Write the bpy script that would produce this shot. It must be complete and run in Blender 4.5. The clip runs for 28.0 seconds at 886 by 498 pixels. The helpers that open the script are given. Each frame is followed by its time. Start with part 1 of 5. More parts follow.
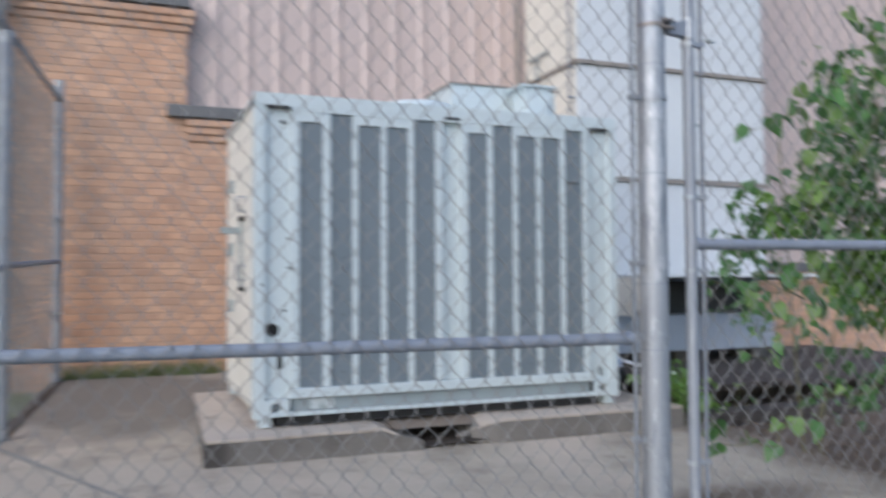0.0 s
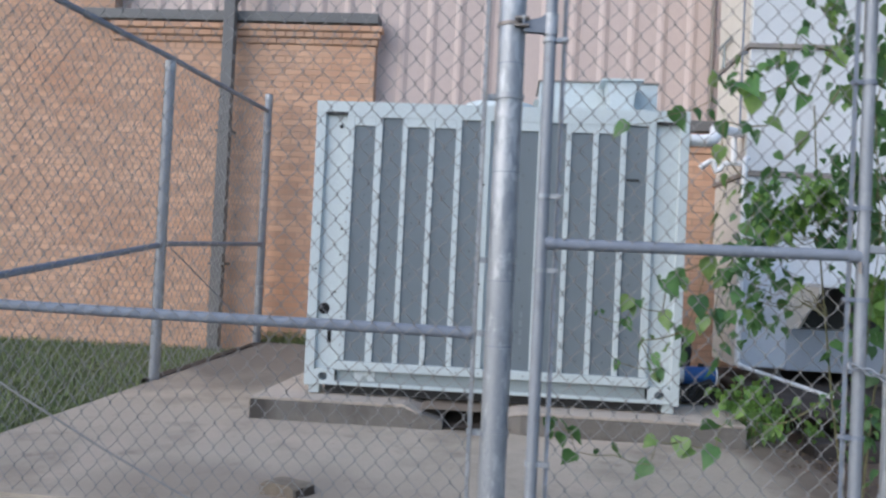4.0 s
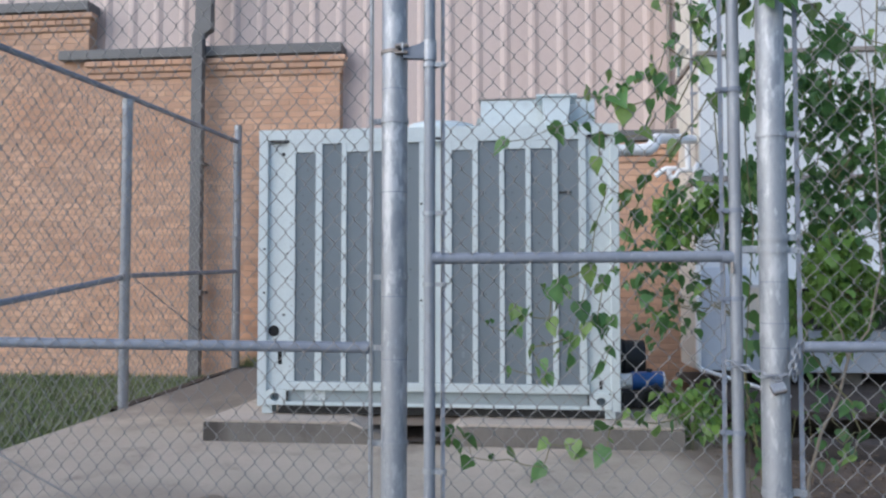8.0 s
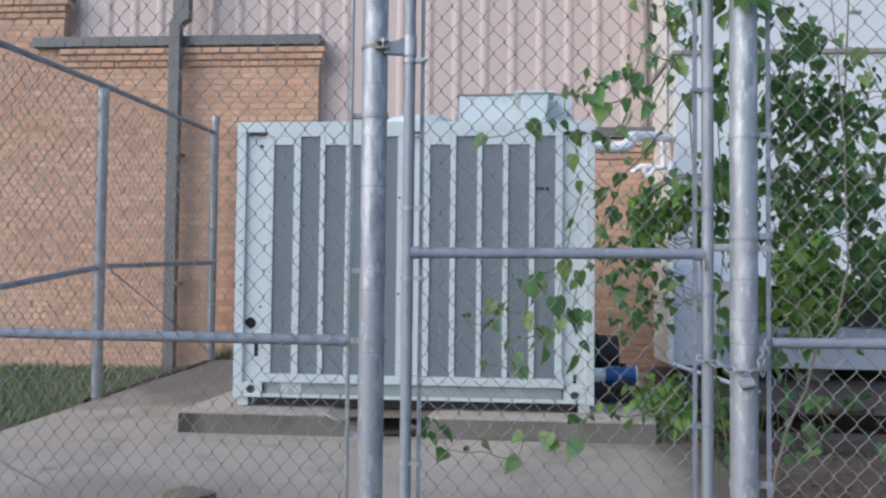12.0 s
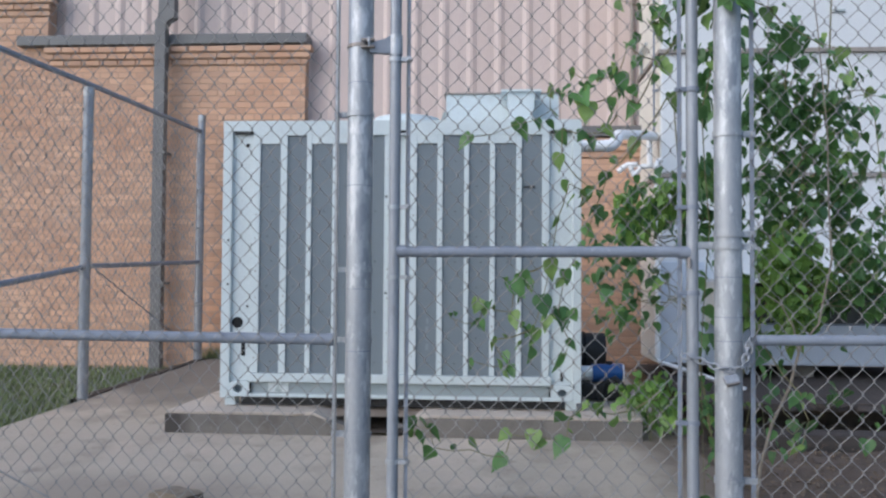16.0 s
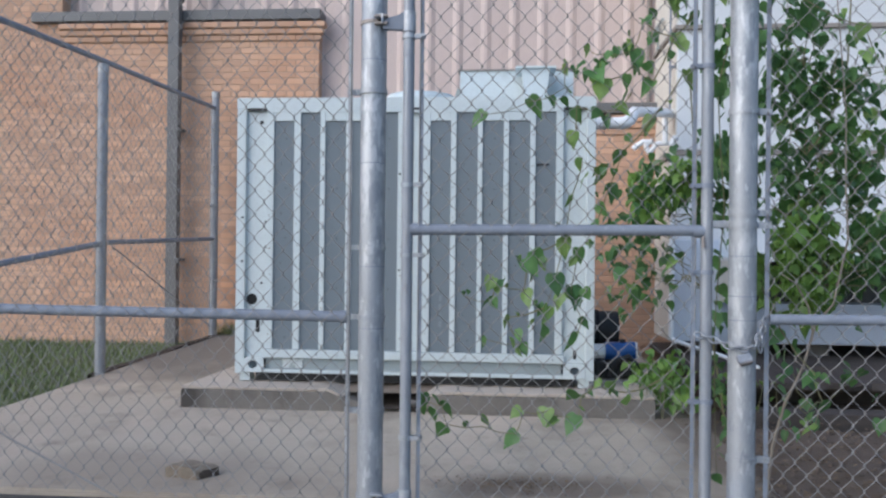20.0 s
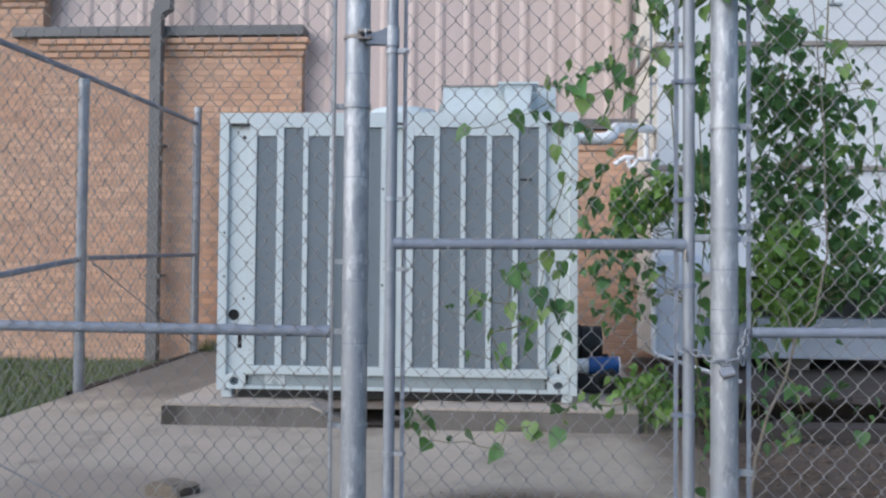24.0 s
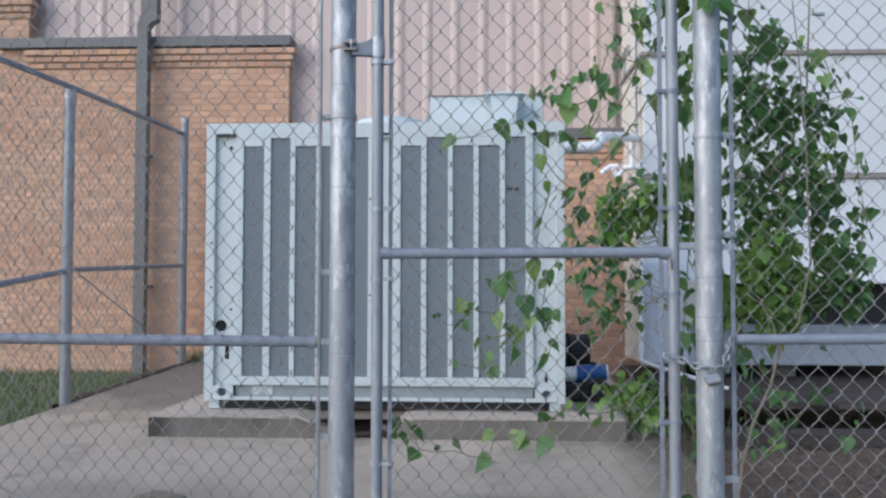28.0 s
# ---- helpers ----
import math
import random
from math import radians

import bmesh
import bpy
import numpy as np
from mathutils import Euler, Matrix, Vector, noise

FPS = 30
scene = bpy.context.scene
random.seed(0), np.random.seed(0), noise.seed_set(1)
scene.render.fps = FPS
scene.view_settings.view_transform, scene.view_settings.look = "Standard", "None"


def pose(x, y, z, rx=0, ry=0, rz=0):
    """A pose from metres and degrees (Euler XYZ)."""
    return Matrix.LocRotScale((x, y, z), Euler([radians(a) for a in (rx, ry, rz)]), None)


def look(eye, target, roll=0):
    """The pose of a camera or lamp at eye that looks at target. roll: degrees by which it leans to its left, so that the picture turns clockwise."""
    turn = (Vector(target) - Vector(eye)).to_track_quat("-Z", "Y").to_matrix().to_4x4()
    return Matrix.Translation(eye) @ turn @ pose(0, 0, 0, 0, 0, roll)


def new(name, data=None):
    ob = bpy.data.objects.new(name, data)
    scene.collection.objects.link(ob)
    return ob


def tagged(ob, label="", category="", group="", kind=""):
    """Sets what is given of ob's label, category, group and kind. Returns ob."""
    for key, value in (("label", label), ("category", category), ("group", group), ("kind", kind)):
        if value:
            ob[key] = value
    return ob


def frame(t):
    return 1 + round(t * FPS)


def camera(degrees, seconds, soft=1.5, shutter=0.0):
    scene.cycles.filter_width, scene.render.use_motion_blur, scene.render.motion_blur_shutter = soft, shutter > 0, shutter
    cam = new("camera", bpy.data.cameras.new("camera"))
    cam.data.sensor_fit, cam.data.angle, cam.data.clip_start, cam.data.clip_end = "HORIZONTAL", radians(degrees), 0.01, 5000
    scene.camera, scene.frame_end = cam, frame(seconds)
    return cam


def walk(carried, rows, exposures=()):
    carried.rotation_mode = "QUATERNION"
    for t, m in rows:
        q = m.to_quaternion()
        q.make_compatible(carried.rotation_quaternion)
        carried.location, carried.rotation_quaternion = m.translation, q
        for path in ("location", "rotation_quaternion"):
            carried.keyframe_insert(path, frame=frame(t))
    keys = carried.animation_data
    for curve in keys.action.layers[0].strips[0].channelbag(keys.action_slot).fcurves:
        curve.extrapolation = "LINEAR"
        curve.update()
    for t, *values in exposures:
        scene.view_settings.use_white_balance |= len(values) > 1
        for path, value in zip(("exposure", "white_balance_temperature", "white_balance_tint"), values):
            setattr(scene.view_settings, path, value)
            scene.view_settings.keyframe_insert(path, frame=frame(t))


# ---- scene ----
import itertools

cam = camera(58.2, 28.0, soft=2.4, shutter=0.6)
PATH = [
    (0, (-0.646, -4.641, 0.99), (0.079, -2.778, 1.061), -0.3),
    (0.2, (-0.628, -4.796, 1.011), (-0.037, -2.888, 1.1), 0.3),
    (0.3, (-0.612, -4.864, 0.999), (-0.054, -2.946, 1.106), -0.7),
    (0.5, (-0.638, -4.999, 0.966), (-0.138, -3.066, 1.08), -1.3),
    (0.8, (-0.586, -5.221, 0.974), (-0.148, -3.271, 1.051), -1.1),
    (1, (-0.534, -5.32, 0.982), (-0.141, -3.359, 1.02), -0.5),
    (1.2, (-0.368, -5.433, 0.975), (-0.039, -3.46, 1.005), 0.5),
    (1.5, (-0.195, -5.522, 1.011), (0.078, -3.541, 1.028), 1.7),
    (1.7, (-0.081, -5.537, 1.013), (0.11, -3.547, 1.031), -0.3),
    (2, (0.031, -5.467, 0.99), (0.175, -3.473, 1.019), -0.3),
    (2.2, (0.177, -5.366, 0.978), (0.294, -3.37, 1.02), -0.9),
    (2.5, (0.322, -5.336, 0.995), (0.45, -3.341, 1.033), -1.9),
    (2.7, (0.446, -5.291, 0.976), (0.578, -3.296, 1.006), -2.4),
    (3, (0.728, -5.31, 0.995), (0.785, -3.311, 1.014), 1.2),
    (3.3, (0.923, -5.301, 0.995), (0.922, -3.301, 0.996), -0.9),
    (3.5, (1.001, -5.3, 1.005), (0.947, -3.301, 0.996), -2.8),
    (3.7, (1.08, -5.265, 1.026), (0.97, -3.268, 1.016), 2.2),
    (4, (1.307, -5.198, 1.016), (1.145, -3.205, 1.055), 2.7),
    (4.3, (1.485, -5.235, 1.013), (1.301, -3.244, 1.055), 0.2),
    (4.5, (1.601, -5.271, 1.004), (1.399, -3.282, 1.044), 2.9),
    (6.5, (1.846, -5.287, 1.016), (1.623, -3.302, 1.116), 0.5),
    (7, (1.847, -5.286, 1.015), (1.628, -3.3, 1.098), 1.3),
    (7.5, (1.847, -5.287, 1.018), (1.619, -3.302, 1.101), 0.4),
    (8, (1.844, -5.295, 1.018), (1.631, -3.308, 1.103), 0.0),
    (8.5, (1.841, -5.305, 1.024), (1.637, -3.317, 1.109), 0.5),
    (9, (1.842, -5.307, 1.021), (1.662, -3.317, 1.11), 0.5),
    (9.5, (1.838, -5.309, 1.02), (1.675, -3.318, 1.11), -0.1),
    (10, (1.834, -5.305, 1.019), (1.671, -3.313, 1.095), 0.7),
    (10.5, (1.836, -5.309, 1.022), (1.673, -3.317, 1.095), 0.8),
    (11, (1.83, -5.312, 1.019), (1.675, -3.319, 1.092), 0.5),
    (11.5, (1.837, -5.317, 1.018), (1.681, -3.324, 1.092), 0.6),
    (12, (1.841, -5.33, 1.021), (1.687, -3.337, 1.09), 0.6),
    (12.5, (1.842, -5.334, 1.02), (1.689, -3.342, 1.093), 0.8),
    (14.5, (1.846, -5.337, 1.021), (1.698, -3.344, 1.095), 0.7),
    (15, (1.85, -5.336, 1.02), (1.704, -3.343, 1.096), 0.6),
    (15.5, (1.85, -5.339, 1.019), (1.719, -3.345, 1.096), 0.9),
    (16, (1.85, -5.335, 1.021), (1.725, -3.34, 1.087), 0.4),
    (16.5, (1.847, -5.338, 1.02), (1.727, -3.343, 1.084), 0.5),
    (17, (1.851, -5.337, 1.019), (1.732, -3.342, 1.08), 0.6),
    (17.5, (1.853, -5.339, 1.02), (1.734, -3.344, 1.08), 0.6),
    (18, (1.851, -5.333, 1.019), (1.739, -3.337, 1.078), 0.5),
    (18.5, (1.851, -5.335, 1.02), (1.735, -3.339, 1.077), 0.3),
    (19, (1.852, -5.33, 1.017), (1.694, -3.337, 1.063), 0.1),
    (19.5, (1.858, -5.334, 1.019), (1.683, -3.342, 1.036), 0.6),
    (20, (1.853, -5.336, 1.025), (1.694, -3.342, 1.033), 0.6),
    (20.5, (1.851, -5.336, 1.02), (1.694, -3.343, 1.032), 0.4),
    (21, (1.848, -5.331, 1.02), (1.691, -3.337, 1.031), 0.2),
    (21.5, (1.85, -5.33, 1.021), (1.7, -3.336, 1.036), 0.1),
    (22, (1.85, -5.331, 1.02), (1.716, -3.336, 1.056), 0.4),
    (22.5, (1.852, -5.331, 1.016), (1.73, -3.335, 1.059), 0.5),
    (24.5, (1.847, -5.337, 1.016), (1.731, -3.341, 1.069), 0.5),
    (25, (1.842, -5.341, 1.017), (1.727, -3.345, 1.073), 0.5),
    (25.5, (1.843, -5.341, 1.02), (1.73, -3.345, 1.076), 0.4),
    (26, (1.839, -5.345, 1.02), (1.732, -3.348, 1.081), 0.6),
    (26.5, (1.847, -5.345, 1.018), (1.741, -3.349, 1.083), 0.1),
    (27, (1.848, -5.349, 1.017), (1.743, -3.353, 1.083), 0.0),
    (27.5, (1.857, -5.346, 1.019), (1.759, -3.35, 1.088), 0.0),
    (28, (1.861, -5.344, 1.018), (1.772, -3.348, 1.09), 0.1),
]
walk(cam, [(t, look(eye, target, roll)) for t, eye, target, roll in PATH],
     exposures=[(0, 0.27, 5870, 10), (28, 0.27, 5870, 10)])

# ---- light: a dull, even sky with a faint wide sun ----
SUN_ELEV, SUN_ROT = radians(32), radians(230)
world = bpy.data.worlds.new("sky")
scene.world = world
world.use_nodes = True
wn = world.node_tree
wn.nodes.clear()
w_out = wn.nodes.new("ShaderNodeOutputWorld")
w_bg = wn.nodes.new("ShaderNodeBackground")
w_sky = wn.nodes.new("ShaderNodeTexSky")
w_sky.sky_type = "NISHITA"
w_sky.sun_disc = False
w_sky.sun_elevation, w_sky.sun_rotation = SUN_ELEV, SUN_ROT
w_sky.air_density, w_sky.dust_density, w_sky.ozone_density = 1.0, 1.5, 1.5
w_bg.inputs["Strength"].default_value = 0.18
wn.links.new(w_sky.outputs[0], w_bg.inputs["Color"])
wn.links.new(w_bg.outputs[0], w_out.inputs["Surface"])
sun = new("sun", bpy.data.lights.new("sun", "SUN"))
sun.data.energy, sun.data.angle, sun.data.color = 1.2, radians(75), (1.0, 0.96, 0.92)
sun.matrix_world = look((-6.0, -5.0, 4.8), (0, 0, 0))


# ---- materials ----
def rgb(c):
    return (*c, 1.0)


def material(name, base, other=None, scale=6.0, rough=0.6, metal=0.0, bump=0.0, grain=120.0, spots=None, per_object=0.0,
             per_island=0.0, amount=0.5, bump_scale=None, stretch=None):
    """A base colour that drifts to another in patches, with fine grain, optional stains and relief, at real size."""
    m = bpy.data.materials.new(name)
    m.use_nodes = True
    nt = m.node_tree
    b = nt.nodes["Principled BSDF"]
    b.inputs["Roughness"].default_value = rough
    b.inputs["Metallic"].default_value = metal
    geo = nt.nodes.new("ShaderNodeNewGeometry")
    where = geo.outputs["Position"]
    if stretch:
        mp = nt.nodes.new("ShaderNodeMapping")
        mp.inputs["Scale"].default_value = stretch
        nt.links.new(where, mp.inputs["Vector"])
        where = mp.outputs["Vector"]

    def noise_of(size, detail=5.0, roughness=0.6):
        n = nt.nodes.new("ShaderNodeTexNoise")
        n.inputs["Scale"].default_value = size
        n.inputs["Detail"].default_value = detail
        n.inputs["Roughness"].default_value = roughness
        nt.links.new(where, n.inputs["Vector"])
        return n.outputs["Fac"]

    def mix(a, c, fac, blend="MIX"):
        x = nt.nodes.new("ShaderNodeMix")
        x.data_type, x.blend_type = "RGBA", blend
        for socket, value in ((x.inputs[6], a), (x.inputs[7], c), (x.inputs[0], fac)):
            if isinstance(value, (tuple, float)):
                socket.default_value = value
            else:
                nt.links.new(value, socket)
        return x.outputs[2]

    def ramp(fac, low, high):
        r = nt.nodes.new("ShaderNodeMapRange")
        r.inputs["From Min"].default_value, r.inputs["From Max"].default_value = low, high
        nt.links.new(fac, r.inputs["Value"])
        return r.outputs[0]

    colour = mix(rgb(base), rgb(other or tuple(v * 0.85 for v in base)), ramp(noise_of(scale), 0.5 - amount * 0.5, 0.5 + amount * 0.5))
    fine = noise_of(grain, 3.0)
    colour = mix(colour, mix(rgb((0.84, 0.84, 0.84)), rgb((1.12, 1.12, 1.12)), fine), 1.0, "MULTIPLY")
    for tint, size, low, high, strength in spots or ():
        k = nt.nodes.new("ShaderNodeMath")
        k.operation = "MULTIPLY"
        k.inputs[1].default_value = strength
        nt.links.new(ramp(noise_of(size, 6.0, 0.65), low, high), k.inputs[0])
        colour = mix(colour, rgb(tint), k.outputs[0])
    if per_object or per_island:
        if per_object:
            pick = nt.nodes.new("ShaderNodeObjectInfo").outputs["Random"]
        else:
            pick = geo.outputs["Random Per Island"]
        v = per_object or per_island
        colour = mix(colour, mix(rgb((1 - v,) * 3), rgb((1 + v, 1 + v * 0.85, 1 + v * 0.6)), pick), 1.0, "MULTIPLY")
    nt.links.new(colour, b.inputs["Base Color"])
    rr = nt.nodes.new("ShaderNodeMapRange")
    rr.inputs["To Min"].default_value, rr.inputs["To Max"].default_value = max(rough - 0.12, 0.03), min(rough + 0.12, 1.0)
    nt.links.new(noise_of(scale * 3), rr.inputs["Value"])
    nt.links.new(rr.outputs[0], b.inputs["Roughness"])
    if bump:
        bp = nt.nodes.new("ShaderNodeBump")
        bp.inputs["Strength"].default_value, bp.inputs["Distance"].default_value = 0.6, bump
        nt.links.new(noise_of(bump_scale or grain, 4.0), bp.inputs["Height"])
        nt.links.new(bp.outputs[0], b.inputs["Normal"])
    return m


def leaf_material(name, young, old, single=False):
    m = material(name, young, old, scale=3.0 if not single else 16.0, rough=0.34, grain=60.0, per_island=0.0 if single else 0.3, per_object=0.32 if single else 0.0, amount=0.6)
    nt = m.node_tree
    b = nt.nodes["Principled BSDF"]
    thin = nt.nodes.new("ShaderNodeBsdfTranslucent")
    src = b.inputs["Base Color"].links[0].from_socket
    nt.links.new(src, thin.inputs["Color"])
    mixer = nt.nodes.new("ShaderNodeMixShader")
    mixer.inputs[0].default_value = 0.4
    nt.links.new(b.outputs[0], mixer.inputs[1])
    nt.links.new(thin.outputs[0], mixer.inputs[2])
    nt.links.new(mixer.outputs[0], nt.nodes["Material Output"].inputs["Surface"])
    return m


M_CONCRETE = material("concrete", (0.505, 0.438, 0.352), (0.42, 0.358, 0.28), scale=1.1, rough=0.9, bump=0.004, grain=90,
                      spots=[((0.20, 0.16, 0.12), 1.3, 0.50, 0.70, 0.6), ((0.17, 0.14, 0.11), 5.0, 0.58, 0.70, 0.45), ((0.13, 0.10, 0.08), 24.0, 0.66, 0.71, 0.55), ((0.42, 0.38, 0.33), 9.0, 0.58, 0.72, 0.4), ((0.60, 0.49, 0.39), 0.8, 0.52, 0.70, 0.6)])
# The pad faces get a much darker concrete colour than the pad tops.
M_PAD_SIDE = material("dark_concrete", (0.215, 0.195, 0.172), (0.15, 0.135, 0.118), scale=3.5, rough=0.95, bump=0.006, grain=60,
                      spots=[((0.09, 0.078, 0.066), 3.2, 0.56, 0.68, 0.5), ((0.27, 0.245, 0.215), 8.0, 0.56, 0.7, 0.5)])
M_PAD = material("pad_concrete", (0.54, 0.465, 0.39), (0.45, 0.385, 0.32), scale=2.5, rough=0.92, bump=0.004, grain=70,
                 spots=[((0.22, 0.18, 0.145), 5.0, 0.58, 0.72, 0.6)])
M_SOIL = material("soil", (0.135, 0.098, 0.072), (0.20, 0.15, 0.112), scale=6, rough=1.0, bump=0.02, grain=40, amount=0.9,
                  spots=[((0.22, 0.19, 0.15), 30.0, 0.6, 0.68, 0.6)])


def dark_patch(m, centre, radii, tint, strength):
    """A darker patch of its own ragged shape, such as dirt, laid over a material at a place in the yard."""
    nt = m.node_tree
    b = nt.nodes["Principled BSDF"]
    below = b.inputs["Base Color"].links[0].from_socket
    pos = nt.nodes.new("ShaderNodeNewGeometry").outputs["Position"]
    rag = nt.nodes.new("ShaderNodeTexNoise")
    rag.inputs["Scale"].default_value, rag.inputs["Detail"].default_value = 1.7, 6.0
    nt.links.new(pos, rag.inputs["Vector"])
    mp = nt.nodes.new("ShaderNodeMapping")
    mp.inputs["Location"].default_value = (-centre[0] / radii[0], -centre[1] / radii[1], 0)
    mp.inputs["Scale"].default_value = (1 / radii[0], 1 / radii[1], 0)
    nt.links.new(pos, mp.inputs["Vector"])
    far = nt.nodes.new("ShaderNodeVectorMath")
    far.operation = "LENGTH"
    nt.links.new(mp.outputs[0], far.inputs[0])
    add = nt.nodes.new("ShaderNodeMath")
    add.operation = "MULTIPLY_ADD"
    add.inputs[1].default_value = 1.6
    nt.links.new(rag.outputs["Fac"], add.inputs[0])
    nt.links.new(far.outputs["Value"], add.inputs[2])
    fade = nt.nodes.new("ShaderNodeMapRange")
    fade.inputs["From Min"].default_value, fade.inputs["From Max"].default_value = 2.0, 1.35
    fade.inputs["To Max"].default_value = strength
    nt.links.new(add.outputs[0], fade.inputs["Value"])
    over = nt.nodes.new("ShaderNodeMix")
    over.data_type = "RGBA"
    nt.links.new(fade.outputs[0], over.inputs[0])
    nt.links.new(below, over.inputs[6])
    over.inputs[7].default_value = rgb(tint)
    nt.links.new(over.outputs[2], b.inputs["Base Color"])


dark_patch(M_CONCRETE, (-0.75, 2.1), (1.35, 1.65), (0.185, 0.16, 0.135), 0.9)
dark_patch(M_CONCRETE, (0.2, -1.55), (0.95, 0.42), (0.27, 0.225, 0.18), 0.6)
dark_patch(M_CONCRETE, (2.0, -1.6), (0.55, 0.22), (0.14, 0.105, 0.08), 0.75)
dark_patch(M_CONCRETE, (3.1, -0.9), (0.40, 1.3), (0.15, 0.115, 0.085), 0.85)
# Darker ragged patch at the left end of the pad's front face.
dark_patch(M_PAD_SIDE, (-0.27, -0.23), (0.17, 0.5), (0.055, 0.048, 0.042), 0.9)
M_MARK = material("faded_marking", (0.24, 0.27, 0.29), (0.19, 0.22, 0.24), scale=30, rough=0.7)
M_DIRT = material("washed_soil", (0.27, 0.215, 0.165), (0.20, 0.157, 0.12), scale=7, rough=1.0, bump=0.01, grain=50, amount=0.8)
# Near-black brown for bare soil, and for shade painted into hollow and footing.
M_DARK_BROWN = material("dark_soil_and_shade", (0.05, 0.038, 0.03), (0.085, 0.066, 0.05), scale=9, rough=1.0, bump=0.02, grain=40, amount=0.9)
M_ASPHALT = material("asphalt", (0.055, 0.053, 0.05), (0.08, 0.076, 0.07), scale=3, rough=0.95, bump=0.006, grain=150)
M_LAWN = material("lawn_soil", (0.075, 0.09, 0.035), (0.10, 0.085, 0.05), scale=5, rough=1.0, bump=0.02, grain=60)
M_GRASS = material("grass", (0.125, 0.19, 0.07), (0.19, 0.22, 0.10), scale=2.0, rough=0.6, per_island=0.4)
M_MORTAR = material("mortar", (0.49, 0.335, 0.24), (0.42, 0.285, 0.20), scale=8, rough=0.95, bump=0.003, grain=120)
BRICK_SPOTS = [((0.36, 0.20, 0.125), 14.0, 0.58, 0.75, 0.4), ((0.50, 0.25, 0.14), 0.9, 0.45, 0.7, 0.5)]
M_BRICK = material("brick", (0.595, 0.395, 0.28), (0.54, 0.335, 0.225), scale=1.6, rough=0.9, bump=0.003, grain=160, per_object=0.14, spots=BRICK_SPOTS)
M_BRICK_REST = material("brick_rest", (0.595, 0.395, 0.28), (0.54, 0.335, 0.225), scale=1.6, rough=0.9, bump=0.003, grain=160, per_island=0.14, spots=BRICK_SPOTS)
M_CAP = material("grey_metal_cap", (0.15, 0.148, 0.145), (0.13, 0.127, 0.126), scale=3, rough=0.55, bump=0.001, grain=90)
M_SIDING = material("siding_paint", (0.57, 0.462, 0.418), (0.53, 0.422, 0.376), scale=0.8, rough=0.5, grain=70,
                    spots=[((0.46, 0.34, 0.28), 2.2, 0.56, 0.8, 0.4)], stretch=(1.6, 1.0, 0.25))
M_UNIT = material("pale_blue_paint", (0.60, 0.655, 0.655), (0.54, 0.60, 0.605), scale=2.5, rough=0.42, grain=80,
                  spots=[((0.40, 0.40, 0.37), 5.0, 0.62, 0.8, 0.45), ((0.30, 0.22, 0.15), 22.0, 0.70, 0.78, 0.5)])
M_SCUFF = material("scuffed_plate", (0.60, 0.64, 0.63), (0.50, 0.54, 0.54), scale=12, rough=0.6, grain=80,
                   spots=[((0.27, 0.31, 0.30), 32.0, 0.53, 0.60, 0.8), ((0.74, 0.74, 0.70), 20.0, 0.55, 0.62, 0.6)])
M_UNIT_SIDE = material("cream_panel", (0.76, 0.74, 0.67), (0.70, 0.68, 0.60), scale=2.0, rough=0.5, grain=80,
                       spots=[((0.42, 0.38, 0.31), 5.0, 0.62, 0.8, 0.4)])
M_RAIL = material("worn_blue_grey_steel", (0.33, 0.375, 0.38), (0.27, 0.31, 0.315), scale=4, rough=0.5, grain=80,
                  spots=[((0.25, 0.24, 0.22), 7.0, 0.6, 0.75, 0.5)])
M_FILTER = material("grey_filter_screen", (0.185, 0.217, 0.238), (0.16, 0.19, 0.21), scale=1.2, rough=0.75, grain=300, bump=0.001, bump_scale=400)
M_DARK = material("dark_void", (0.012, 0.012, 0.012), rough=0.9)
# Dark grey of the filter screws, and painted shade for the intake's inside.
M_INTAKE = material("intake_shade_and_screws", (0.075, 0.075, 0.07), (0.05, 0.05, 0.048), scale=8, rough=0.8)
M_WHITE = material("white_panel_paint", (0.66, 0.673, 0.675), (0.60, 0.615, 0.62), scale=1.5, rough=0.4, grain=80,
                   spots=[((0.55, 0.52, 0.47), 3.0, 0.6, 0.85, 0.35)])
M_CREAM = material("aged_white_paint", (0.69, 0.66, 0.59), (0.61, 0.58, 0.51), scale=3, rough=0.55, grain=80)
M_BAND = material("blue_grey_base", (0.43, 0.47, 0.53), (0.37, 0.41, 0.47), scale=2, rough=0.45, grain=80)
M_BASE = material("pale_blue_grey_base", (0.60, 0.645, 0.71), (0.54, 0.585, 0.65), scale=2, rough=0.45, grain=80)
M_FLANGE = material("weathered_flange", (0.24, 0.215, 0.195), (0.33, 0.29, 0.25), scale=8, rough=0.7, grain=80)
M_GALV = material("galvanised_steel", (0.40, 0.41, 0.425), (0.30, 0.315, 0.335), scale=9, rough=0.50, metal=0.38, grain=140, bump=0.0015,
                  stretch=(1, 1, 0.32),
                  spots=[((0.60, 0.61, 0.62), 10.0, 0.54, 0.60, 0.5), ((0.20, 0.22, 0.25), 15.0, 0.57, 0.63, 0.55), ((0.60, 0.61, 0.62), 26.0, 0.56, 0.62, 0.6), ((0.34, 0.37, 0.42), 7.0, 0.55, 0.66, 0.6), ((0.25, 0.22, 0.19), 12.0, 0.70, 0.8, 0.5)])
M_GALV_DULL = material("dull_galvanised_steel", (0.258, 0.284, 0.33), (0.20, 0.222, 0.265), scale=9, rough=0.88, metal=0.0, grain=140,
                       spots=[((0.50, 0.51, 0.53), 25.0, 0.6, 0.7, 0.5)])
